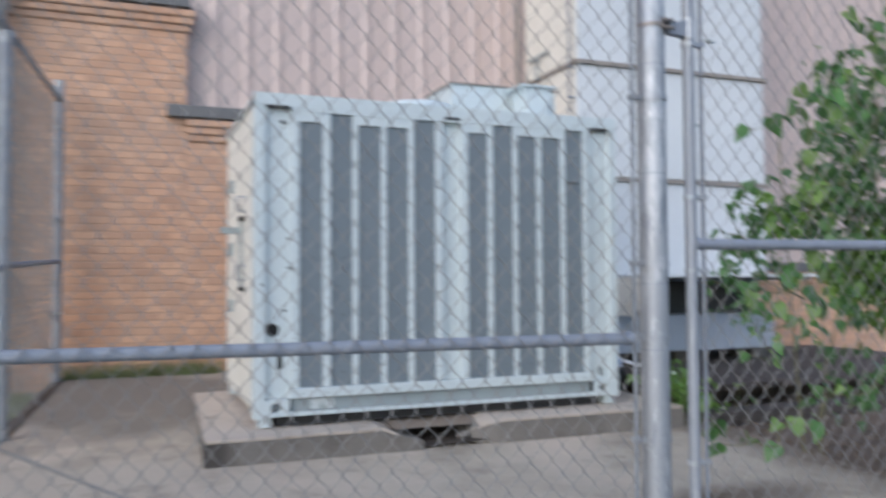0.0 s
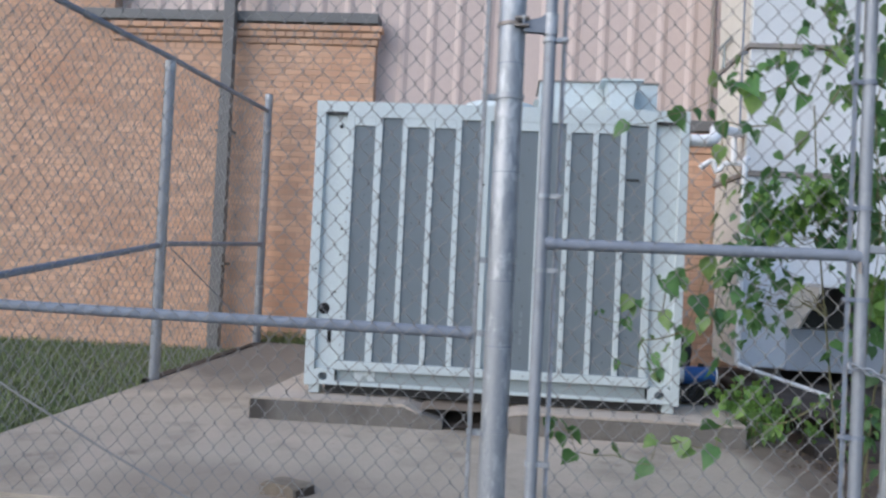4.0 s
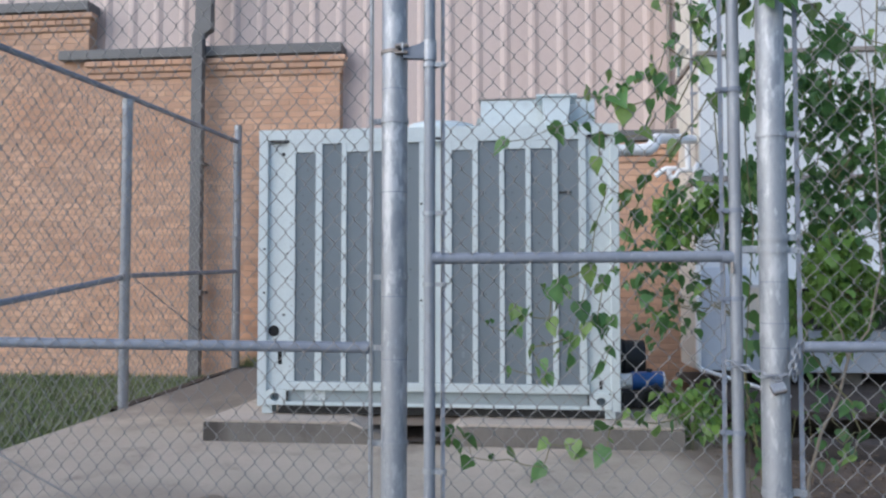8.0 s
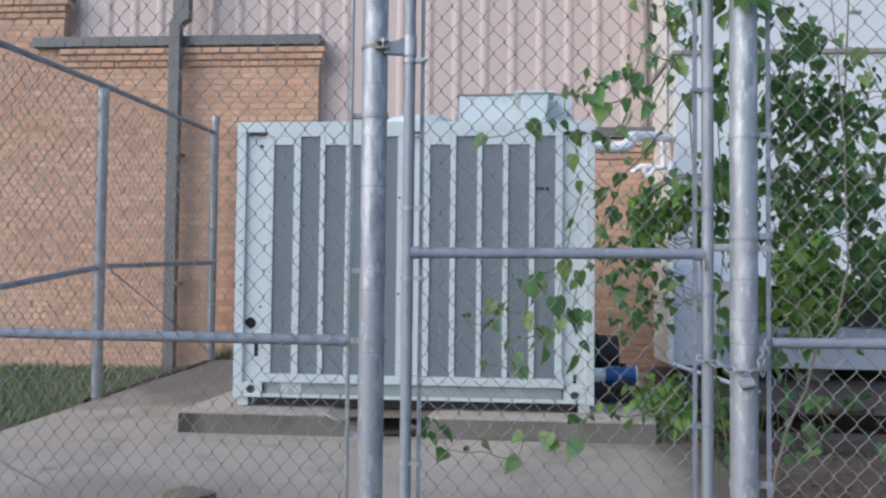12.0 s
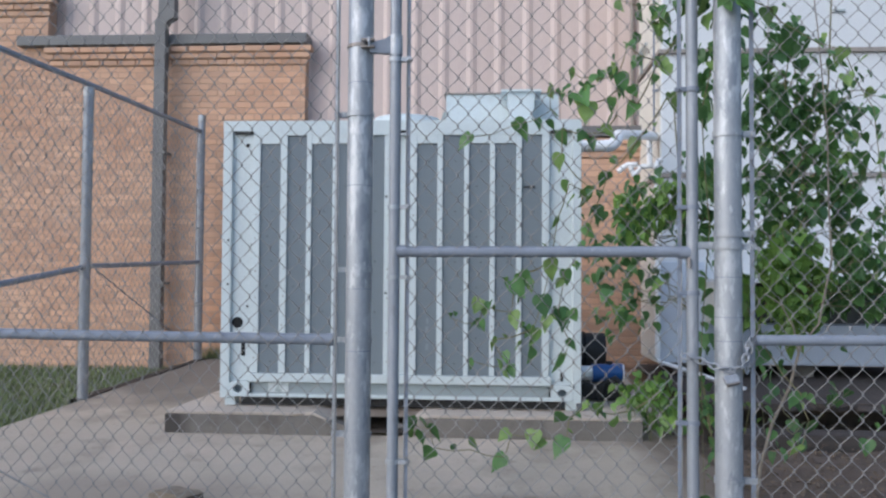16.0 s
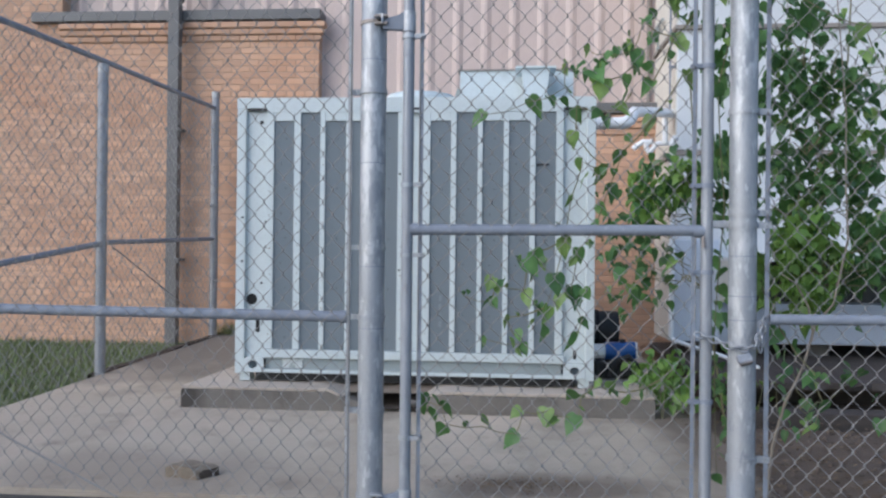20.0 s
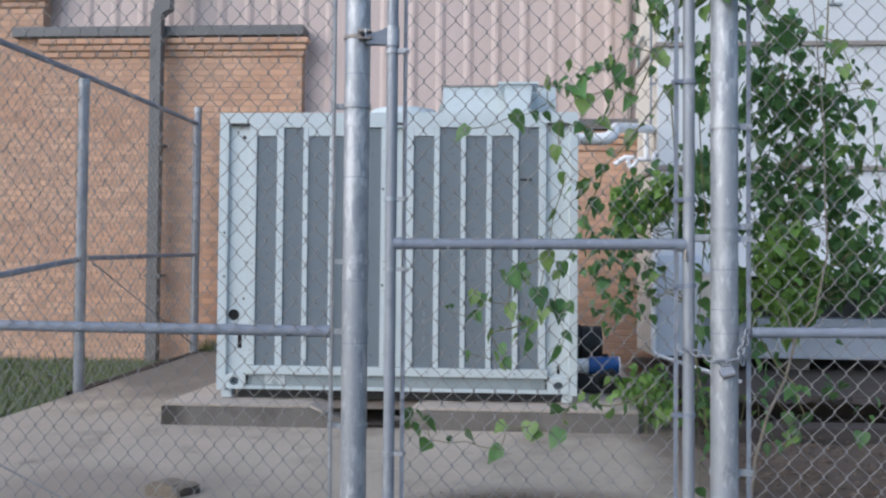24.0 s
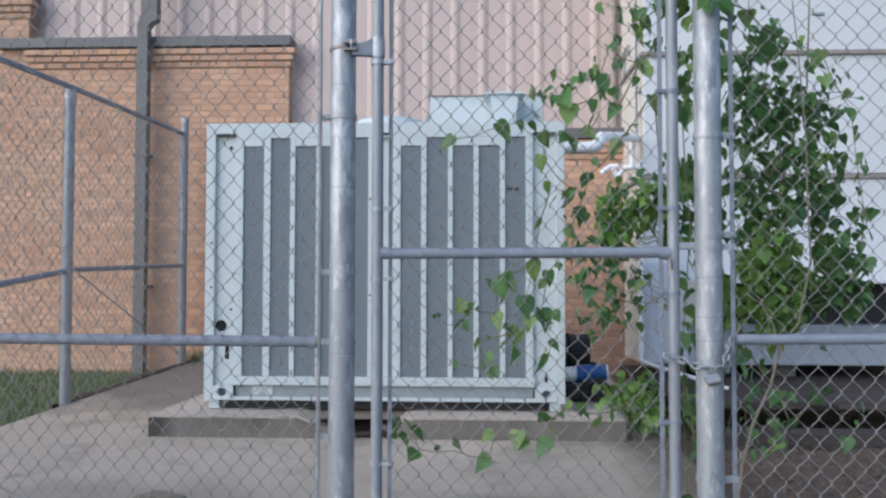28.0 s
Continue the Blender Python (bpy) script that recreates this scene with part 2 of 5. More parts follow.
M_GALV_AGED = material("aged_galvanised_steel", (0.335, 0.35, 0.375), (0.25, 0.265, 0.29), scale=9, rough=0.55, metal=0.3, grain=140, stretch=(1, 1, 0.32),
                       spots=[((0.48, 0.49, 0.50), 12.0, 0.56, 0.66, 0.5), ((0.20, 0.20, 0.21), 17.0, 0.58, 0.66, 0.5)])
M_WIRE = material("fence_wire", (0.325, 0.314, 0.30), (0.245, 0.236, 0.225), scale=14, rough=0.5, metal=0.35, grain=200)
M_PVC = material("white_pvc", (0.93, 0.925, 0.91), (0.88, 0.87, 0.85), scale=6, rough=0.4, grain=60)
M_BLUE = material("blue_plastic", (0.03, 0.12, 0.36), (0.025, 0.09, 0.28), scale=8, rough=0.4, grain=60)
M_BLACK = material("black_rubber", (0.02, 0.02, 0.022), (0.035, 0.033, 0.03), scale=12, rough=0.7, grain=60)
M_STONE = material("broken_stone", (0.15, 0.12, 0.09), (0.30, 0.25, 0.19), scale=11, rough=0.95, bump=0.006, grain=90)
M_TIMBER = material("weathered_sleeper", (0.095, 0.077, 0.066), (0.056, 0.046, 0.04), scale=3, rough=0.95, bump=0.006, grain=60, stretch=(0.3, 1, 3))
M_BARK = material("pale_bark", (0.32, 0.27, 0.21), (0.22, 0.18, 0.14), scale=20, rough=0.9, bump=0.003, grain=90)
M_STEM = material("green_stem", (0.16, 0.17, 0.07), (0.20, 0.16, 0.09), scale=20, rough=0.7, grain=90)
M_LEAF = leaf_material("leaf", (0.14, 0.275, 0.088), (0.074, 0.172, 0.06))
M_LEAF_YOUNG_LIT = leaf_material("young_and_sunlit_leaf", (0.245, 0.40, 0.095), (0.15, 0.285, 0.07))
M_LEAF_ONE = leaf_material("single_leaf", (0.142, 0.285, 0.088), (0.078, 0.182, 0.064), True)
M_LEAF_PALE = leaf_material("single_young_leaf", (0.275, 0.41, 0.12), (0.15, 0.275, 0.08), True)
M_RUST = material("rusty_lock", (0.27, 0.23, 0.20), (0.34, 0.31, 0.29), scale=30, rough=0.6, metal=0.5, grain=90)


# ---- mesh helpers ----
def box(bm, x0, x1, y0, y1, z0, z1, bevel=0.0):
    made = bmesh.ops.create_cube(bm, size=1.0)["verts"]
    for v in made:
        v.co = Vector(((x0 + x1) / 2 + v.co.x * (x1 - x0), (y0 + y1) / 2 + v.co.y * (y1 - y0), (z0 + z1) / 2 + v.co.z * (z1 - z0)))
    if bevel:
        edges = list({e for v in made for e in v.link_edges})
        bmesh.ops.bevel(bm, geom=edges, offset=bevel, segments=2, affect="EDGES", profile=0.6)
    return bm


def tube(bm, points, radius, sides=10, caps=True, taper=None):
    """A pipe along a line of points."""
    pts = [Vector(p) for p in points]
    rings = []
    side = None
    for n, p in enumerate(pts):
        way = (pts[min(n + 1, len(pts) - 1)] - pts[max(n - 1, 0)]).normalized()
        if side is None:
            side = way.orthogonal().normalized()
        else:
            side = (side - way * side.dot(way)).normalized()
        up = way.cross(side)
        r = radius if taper is None else radius + (taper - radius) * n / (len(pts) - 1)
        rings.append([bm.verts.new(p + r * (math.cos(a) * side + math.sin(a) * up)) for a in (2 * math.pi * k / sides for k in range(sides))])
    for a, b in zip(rings, rings[1:]):
        for k in range(sides):
            f = bm.faces.new((a[k], a[(k + 1) % sides], b[(k + 1) % sides], b[k]))
            f.smooth = True
    if caps:
        for f in (bm.faces.new(rings[0][::-1]), bm.faces.new(rings[-1])):
            for e in f.edges:
                e.smooth = False
    return bm


def arc(centre, radius, a0, a1, n, plane="xz"):
    out = []
    for k in range(n + 1):
        a = radians(a0 + (a1 - a0) * k / n)
        c, s = radius * math.cos(a), radius * math.sin(a)
        d = {"xz": (c, 0, s), "xy": (c, s, 0), "yz": (0, c, s)}[plane]
        out.append(tuple(centre[i] + d[i] for i in range(3)))
    return out


def solid(outline, depth, axis="y", at=0.0, bm=None):
    """A plate of the given outline, thick along an axis."""
    bm = bm or bmesh.new()
    put = {"y": lambda a, b, d: (a, d, b), "x": lambda a, b, d: (d, a, b), "z": lambda a, b, d: (a, b, d)}[axis]
    lo = [bm.verts.new(put(a, b, at)) for a, b in outline]
    hi = [bm.verts.new(put(a, b, at + depth)) for a, b in outline]
    n = len(outline)
    bm.faces.new(lo)
    bm.faces.new(hi[::-1])
    for k in range(n):
        bm.faces.new((lo[k], hi[k], hi[(k + 1) % n], lo[(k + 1) % n]))
    bmesh.ops.recalc_face_normals(bm, faces=bm.faces)
    return bm


def mesh_of(name, bm, mat):
    me = bpy.data.meshes.new(name)
    bm.normal_update()
    bm.to_mesh(me)
    bm.free()
    me.materials.append(mat)
    return me


def part(name, bm, mat, parent, label=""):
    """One mesh object under a thing or a part."""
    ob = new(name, mesh_of(name, bm, mat))
    ob.parent = parent
    return tagged(ob, label) if label else ob


def thing(name, label, category, group="", kind=""):
    return tagged(new(name), label, category, group, kind)


def structure(name, bm, mat, label, category=""):
    return tagged(new(name, mesh_of(name, bm, mat)), label, category or name, kind="structure")


def bx(x0, x1, y0, y1, z0, z1, bevel=0.0):
    return box(bmesh.new(), x0, x1, y0, y1, z0, z1, bevel)


def tb(points, radius, sides=10, **kw):
    return tube(bmesh.new(), points, radius, sides, **kw)


def ground_z(y):
    """The paved yard falls gently from the building to the fence."""
    return -0.008 + 0.041 * y


def lawn_z(y):
    """The lawn lies flatter than the slab, so that the slab stands proud of it near the building."""
    return -0.075 + 0.018 * np.maximum(y, -2.4)


# ---- ground ----
SLAB_X1, SLAB_Y0, WALL_Y = 3.10, -1.83, 3.13


def slab_x(y):
    """The slab's lawn-side edge runs parallel to the side fence."""
    return -1.372 + 0.072 * (y - 0.75)



def sheet(x0, x1, y0, y1, nx, ny, height, rough=0.0, seed=0, slant=None, along=None):
    """A ground sheet; slant gives its far edge in x as y goes, along shifts all of it."""
    bm = bmesh.new()
    rows = []
    for j in range(ny + 1):
        row = []
        for i in range(nx + 1):
            x, y = x0 + (x1 - x0) * i / nx, y0 + (y1 - y0) * j / ny
            if slant:
                x += (slant(y) - x1) * (i / nx)
            if along:
                x += along(y)
            z = height(x, y) + rough * noise.noise((x * 3 + seed, y * 3, 0.3))
            row.append(bm.verts.new((x, y, z)))
        rows.append(row)
    for a, b in zip(rows, rows[1:]):
        for i in range(nx):
            bm.faces.new((a[i], a[i + 1], b[i + 1], b[i])).smooth = True
    return bm


# one sheet to the horizon; dips below the slab and lawn
structure("ground", sheet(-150, 150, -150, 150, 30, 30, lambda x, y: -0.28), M_ASPHALT, "dark worn asphalt ground round the fenced yard")
bm = bmesh.new()
solid([(slab_x(SLAB_Y0), SLAB_Y0), (SLAB_X1, SLAB_Y0), (SLAB_X1, WALL_Y), (slab_x(WALL_Y), WALL_Y)], 0.16, "z", -0.16, bm)
for v in bm.verts:
    v.co.z += ground_z(v.co.y)
bmesh.ops.bevel(bm, geom=list(bm.edges), offset=0.012, segments=2, affect="EDGES")
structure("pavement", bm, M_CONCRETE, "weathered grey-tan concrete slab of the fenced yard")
structure("lawn_edge", sheet(-0.17, 0.016, 0.75, WALL_Y - 0.01, 10, 60, lambda x, y: ground_z(y) + 0.008 - 1.6 * max(0.0, slab_x(y) - 0.075 - x), 0.012, 3, along=slab_x), M_DARK_BROWN, "dark bare soil strip along the slab edge")
structure("lawn", sheet(-9.0, -1.4, -7.5, WALL_Y - 0.01, 40, 56, lambda x, y: lawn_z(y), 0.02, slant=lambda y: slab_x(y) - 0.01), M_LAWN, "patchy short green lawn beside the slab")
structure("soil", sheet(SLAB_X1 - 0.25, 12.0, -2.6, WALL_Y - 0.01, 60, 40,
                        lambda x, y: -0.135 - 0.03 * math.exp(-((x - SLAB_X1 + 0.25) / 0.2) ** 2), 0.05, 5), M_SOIL, "bare brown soil with leaf litter beside the slab")
structure("road", bx(slab_x(-7.5), 12, -7.5, SLAB_Y0 - 0.012, -0.30, -0.108), M_ASPHALT, "dark asphalt strip outside the fence")

# ---- building wall ----
CAP_Y = 3.04
STEPS = ((-9.0, -3.09, 4.19), (-3.09, -0.19, 3.625), (-0.19, 5.95, 2.60), (5.95, 14.0, 1.15))


def siding(x0, x1, z0, z1, y):
    """Ribbed wall sheet: a raised rib every foot, its near flank wide and slanted."""
    bm = bmesh.new()
    line = []
    x = x0
    while x < x1:
        for dx, d in ((0, 0), (0.10, -0.0015), (0.185, 0), (0.228, -0.019), (0.258, -0.019), (0.3047, 0)):
            line.append((x + dx, y + d))
        x += 0.3048
    lo = [bm.verts.new((a, b, z0)) for a, b in line]
    hi = [bm.verts.new((a, b, z1)) for a, b in line]
    for k in range(len(line) - 1):
        bm.faces.new((lo[k], lo[k + 1], hi[k + 1], hi[k]))
    return bm


wall = thing("wall_siding", "pinkish beige ribbed metal wall above the brick base", "wall", kind="structure")
part("siding", siding(-9.0, 14.0, 0.9, 7.5, 3.30), M_SIDING, wall, "pinkish beige ribbed metal siding")
part("backing", bx(-9.0, 14.0, 3.34, 3.6, -0.3, 7.6), M_CREAM, wall)
part("corner_trim", bx(3.322, 3.345, 3.235, 3.30, 2.60, 7.5, 0.004), M_FLANGE, wall, "brown vertical trim at the end of the siding")
BAYS = []
for n, (x0, x1, top) in enumerate(STEPS):
    bay = thing("wall_brick", "tan running-bond brick base with three stepped courses below a grey coping", "wall", "brick bays", "structure")
    BAYS.append(bay)
    part("masonry", bx(x0, x1 - 0.001, WALL_Y + 0.0038, 3.335, -0.2, top - 0.11), M_MORTAR, bay, "pale mortar bed of the brick base")
    x_end = x1 + 0.03 if x1 < 13 else x1
    x_start = x0 - (0, 0.31, 0.18, 0.18)[n]
    for c, proud in enumerate((0.075, 0.05, 0.025)):
        zc = top - 0.126 - 0.0672 * c
        part("corbel_bed", bx(max(x0, -5.6), x1 + proud - 0.012, WALL_Y - proud + 0.011, WALL_Y + 0.01, zc - 0.0672, zc), M_MORTAR, bay)
    part("coping", bx(x_start, x_end, CAP_Y, 3.325, top - 0.11, top, 0.008), M_CAP, bay, "dark grey folded metal coping")

# ---- downspout ----
spout = thing("downspout", "dark grey square metal downspout on the brick wall", "downspout")
part("pipe", bx(-1.79, -1.67, CAP_Y - 0.115, CAP_Y - 0.012, -0.03, 3.74, 0.006), M_CAP, spout)
part("offset", solid([(-1.795, 3.70), (-1.665, 3.70), (-1.645, 3.735), (-1.575, 3.775), (-1.575, 6.5), (-1.745, 6.5), (-1.75, 3.80)], 0.11, "y", CAP_Y - 0.118), M_CAP, spout)
for z in (0.9, 2.3):
    part("strap", bx(-1.815, -1.645, CAP_Y - 0.122, CAP_Y + 0.06, z, z + 0.03, 0.003), M_CAP, spout)

# ---- pads under the cooling unit ----
def pad(x0, x1, y0, y1, z, seed):
    """A cast pad with worn, uneven edges, its faces coloured much darker than its top."""
    ob = thing("concrete_pad", "worn concrete pad under the pale cooling unit", "concrete pad", "pads under the unit")
    for name, za, zb, grow, mat, text in (("base", -0.12, z - 0.018, 0.0, M_PAD_SIDE, "stained pad face, a darker grey than the top"), ("top", z - 0.018, z, -0.003, M_PAD, "pale pad top")):
        bm = bmesh.new()
        nx, ny = int((x1 - x0) / 0.05), int((y1 - y0) / 0.10)
        box(bm, x0 - grow, x1 + grow, y0 - grow, y1 + grow, za, zb)
        bmesh.ops.bisect_plane(bm, geom=bm.verts[:] + bm.edges[:] + bm.faces[:], plane_co=(0, y0 + 0.3, 0), plane_no=(0, 1, 0))
        for k in range(1, nx):
            bmesh.ops.bisect_plane(bm, geom=bm.verts[:] + bm.edges[:] + bm.faces[:], plane_co=(x0 + (x1 - x0) * k / nx, 0, 0), plane_no=(1, 0, 0))
        for k in range(1, ny):
            bmesh.ops.bisect_plane(bm, geom=bm.verts[:] + bm.edges[:] + bm.faces[:], plane_co=(0, y0 + (y1 - y0) * k / ny, 0), plane_no=(0, 1, 0))
        for v in bm.verts:
            w = 0.010 * noise.noise((v.co.x * 7 + seed, v.co.y * 7, 0)) + 0.006 * noise.noise((v.co.x * 23, v.co.y * 23, seed))
            if v.co.y < y0 + 0.02:
                v.co.y += w
            if v.co.x < x0 + 0.02 or v.co.x > x1 - 0.02:
                v.co.x += w
            if v.co.x < 0 and v.co.y > y0 + 0.2:
                v.co.x += 0.075 * (v.co.y - y0) / (y1 - y0)
            if v.co.z > z - 0.003:
                v.co.z += 0.4 * w
            if seed == 1.0 and v.co.x > 0.70 and v.co.y < 0.3 and v.co.z > z - 0.03:
                v.co.z -= (0.07 if name == "base" else 0.11) * min(1.0, (v.co.x - 0.70) / 0.25) * min(1.0, (0.3 - v.co.y) / 0.3)
            if seed == 4.0 and v.co.x < 1.46 and v.co.y < 0.1:
                worn = ((1.46 - v.co.x) / 0.18) ** 2
                v.co.y += 0.085 * worn * min(1.0, (0.1 - v.co.y) / 0.3)
                if v.co.z > z - 0.03:
                    v.co.z -= (0.03 if name == "base" else 0.06) * worn
        bmesh.ops.bevel(bm, geom=[e for e in bm.edges if e.calc_face_angle(0) > 0.8], offset=0.006, segments=2, affect="EDGES")
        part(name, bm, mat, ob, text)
    return ob


pad(-0.29, 0.95, -0.225, 1.72, 0.124, 1.0)
pad(1.28, 2.80, -0.225, 1.72, 0.124, 4.0)


def mound(x, y):
    """Washed-in soil that laps over both pads and ends in front as an overhanging crust."""
    front = max(0.0, min(1.0, (0.45 - y) / 0.55))
    edge = max(0.0, abs(x - 1.10) / 0.40 - 0.75) * 0.06
    return 0.142 - 0.048 * front - edge


structure("soil_mound", sheet(0.80, 1.46, -0.135, 1.7, 36, 60, mound, 0.010, 9), M_DIRT, "tan washed-in soil crust between the two pads")
# Occlusion alone stays too light here, so the hollow's shade is in the colour.
structure("soil_hollow", sheet(0.86, 1.42, -0.21, 0.46, 25, 34, lambda x, y: 0.003 + 0.09 * max(0.0, y + 0.02) / 0.4, 0.010, 5), M_DARK_BROWN, "hollow under the soil crust, its shade painted dark")
for x, y, z, size in ((0.90, -0.17, 0.02, 0.042), (1.24, -0.13, 0.030, 0.050)):
    bm = bmesh.new()
    bmesh.ops.create_icosphere(bm, subdivisions=2, radius=1.0)
    for v in bm.verts:
        v.co *= 0.8 + 0.4 * noise.noise(v.co * 1.4 + Vector((x * 9, 0, 0)))
        v.co = Vector((x + v.co.x * size * 1.2, y + v.co.y * size * 0.7, z + v.co.z * size * 0.6))
    tagged(new("rubble", mesh_of("rubble", bm, M_PAD_SIDE)), "broken lump of grey concrete between the pads", "rubble", "concrete lumps")

# ---- cooling unit ----
unit = thing("cooling_unit", "pale blue-grey container-size cooling unit with tall dark louvre slots", "air conditioner")
ZB, ZT, W, L = 0.20, 2.07, 2.438, 1.62
SLOTS = [(0.26, 0.40, 1.912), (0.447, 0.581, 1.97), (0.616, 0.76, 1.912), (0.795, 0.935, 1.912), (0.972, 1.115, 1.97),
         (1.336, 1.474, 1.912), (1.511, 1.655, 1.97), (1.688, 1.828, 1.912), (1.863, 2.005, 1.912), (2.041, 2.177, 1.97)]
SB = 0.352
# front frame pieces
for x0, x1, nm in ((0.0, 0.066, "corner_post"), (W - 0.058, W, "corner_post")):
    part(nm, bx(x0, x1, 0.0, 0.12, ZB - 0.02, ZT - 0.03, 0.006), M_UNIT, unit)
part("top_rail", bx(0.0, W, -0.003, 0.12, 1.997, ZT, 0.002), M_UNIT, unit)
part("head_panel", bx(0.212, 2.225, -0.003, 0.10, 1.97, 1.9968), M_UNIT, unit)
part("recessed_panel", bx(0.066, 0.214, 0.030, 0.10, 0.295, 1.997), M_UNIT, unit)
part("recessed_panel", bx(2.225, 2.38, 0.030, 0.10, 0.295, 1.997), M_UNIT, unit)
part("recessed_panel", bx(1.163, 1.285, 0.040, 0.10, 0.352, 1.985), M_UNIT, unit)
xs = [0.212] + [v for s in SLOTS[:5] for v in s[:2]] + [1.163, 1.285] + [v for s in SLOTS[5:] for v in s[:2]] + [2.225]
for a, b in zip(xs[0::2], xs[1::2]):
    part("mullion", bx(a, b, 0.0, 0.09, SB, 1.972, 0.003), M_UNIT, unit)
for a, b, top in SLOTS:
    part("filter", bx(a - 0.003, b + 0.003, 0.013, 0.06, SB - 0.003, top + 0.02), M_FILTER, unit, "dark grey fine filter screen")
    if top < 1.95:
        part("slot_head", bx(a, b, 0.001, 0.09, top, 1.972, 0.002), M_UNIT, unit)
part("sill", bx(0.20, 2.24, -0.012, 0.10, 0.292, SB - 0.002, 0.006), M_UNIT, unit, "pale blue-grey ledge with rivets")
part("bottom_rail", bx(0.204, 2.238, 0.024, 0.10, 0.212, 0.292), M_RAIL, unit, "worn blue-grey steel bottom rail")
part("bottom_flange", bx(0.066, 2.38, -0.006, 0.12, 0.190, 0.212, 0.004), M_UNIT, unit)
part("patch", bx(0.33, 0.47, 0.018, 0.026, 0.222, 0.286, 0.002), M_SCUFF, unit, "pale scuffed plate on the bottom rail")


def casting(x0, x1, hole_x):
    """A corner casting with an oval hole through its face."""
    bm = bmesh.new()
    n = 20
    outer, inner, deep = [], [], []
    cz, w, h = 0.246, (x1 - x0) / 2, 0.049
    cx = (x0 + x1) / 2
    for k in range(n):
        a = 2 * math.pi * k / n
        c, s = math.cos(a), math.sin(a)
        f = 1 / max(abs(c), abs(s))
        outer.append((cx + w * c * f, cz + h * s * f))
        inner.append((hole_x + 0.032 * c, 0.243 + 0.028 * s))
    rings = []
    for pts, y in ((outer, 0.08), (outer, -0.004), (inner, -0.004), (inner, 0.05)):
        rings.append([bm.verts.new((a, y, b)) for a, b in pts])
    for p, q in zip(rings, rings[1:]):
        for k in range(n):
            bm.faces.new((p[k], p[(k + 1) % n], q[(k + 1) % n], q[k]))
    bmesh.ops.recalc_face_normals(bm, faces=bm.faces)
    return bm


for x0, x1, hx in ((0.066, 0.204, 0.126), (2.238, 2.38, 2.312)):
    c = part("corner_casting", casting(x0, x1, hx), M_UNIT, unit, "steel corner casting with an oval hole")
    part("hole", bx(x0 + 0.01, x1 - 0.01, 0.046, 0.06, 0.20, 0.29), M_FILTER, c)


def disc(x, z, r, y0, y1, n=20):
    return solid([(x + r * math.cos(2 * math.pi * k / n), z + r * math.sin(2 * math.pi * k / n)) for k in range(n)], y1 - y0, "y", y0)


part("port_hole", disc(0.107, 0.689, 0.038, 0.026, 0.036), M_DARK, unit, "round black port hole")
part("key_slot", bx(0.136, 0.164, 0.026, 0.036, 0.462, 0.580, 0.004), M_DARK, unit)
part("key_slot", bx(2.303, 2.323, 0.026, 0.036, 0.320, 0.376, 0.003), M_DARK, unit)
part("latch", bx(2.05, 2.13, 0.004, 0.034, 1.611, 1.623), M_BLACK, unit)
# Thin black strips along the top edges of the recessed panels.
part("label_plate", bx(0.075, 0.205, -0.0045, 0.022, 1.983, 1.998), M_BLACK, unit)
part("label_plate", bx(1.18, 1.282, -0.0045, 0.022, 1.982, 2.000), M_BLACK, unit)
part("label_plate", bx(2.235, 2.37, -0.0045, 0.022, 1.983, 1.998), M_BLACK, unit)
for x, z in ((0.165, 1.905), (0.045, 1.25), (0.045, 0.95), (0.175, 0.80), (0.20, 1.22), (0.20, 1.05), (1.13, 1.55), (1.13, 0.9)):
    part("rivet", disc(x, z, 0.013 if z > 1.9 else 0.008, -0.004 if x < 0.06 or x > 1 else 0.024, 0.034, 10), M_BLACK, unit)
for k in range(14):
    part("rivet", disc(0.28 + k * 0.145, 0.318, 0.006, -0.017, -0.01, 8), M_RAIL, unit)
# Narrow black strips beside the inner edges of the corner castings.
for x in (0.206, 2.226):
    part("drain_slot", bx(x, x + 0.005, -0.002, 0.03, 0.222, 0.282), M_DARK, unit)
rr = random.Random(31)
for a, b in zip(xs[0::2], xs[1::2]):
    for k in range(8):
        if rr.random() < 0.8:
            part("rivet", disc((a + b) / 2 + rr.uniform(-0.006, 0.006), 0.46 + 0.195 * k + rr.uniform(-0.03, 0.03), rr.uniform(0.0035, 0.0055), -0.003, 0.002, 7), M_FLANGE, unit)
for a, b, top in SLOTS:
    for k in range(9):
        part("screw", disc(a + (b - a) * (0.36 if k % 2 else 0.58), 0.43 + 0.17 * k, 0.0042, 0.0108, 0.0135, 7), M_INTAKE, unit)
for k in range(4):
    part("marking", bx(1.400 + 0.004 * (k % 2), 1.420, 0.0115, 0.0135, 0.52 + 0.058 * k, 0.56 + 0.058 * k), M_MARK, unit, "faded pale marking on the filter screen")
# The skid's black also paints in the shadow between unit and pads.
part("skid", bx(0.13, W - 0.13, 0.06, L - 0.05, 0.128, ZB + 0.001), M_BLACK, unit, "skid under the unit, painted black like the shadow there")
# body behind the front frame
part("body", bx(0.02, W - 0.02, 0.09, L, ZB, ZT - 0.02, 0.01), M_UNIT_SIDE, unit, "cream side panels of the cooling unit")
part("roof", bx(0.0, W, 0.10, L + 0.01, ZT - 0.03, ZT - 0.004, 0.006), M_UNIT, unit)
for y in (0.06, 1.5):
    for x in (0.03, W - 0.10):
        part("foot", bx(x, x + 0.07, y - 0.04, y + 0.06, 0.13, ZB + 0.002), M_UNIT, unit)
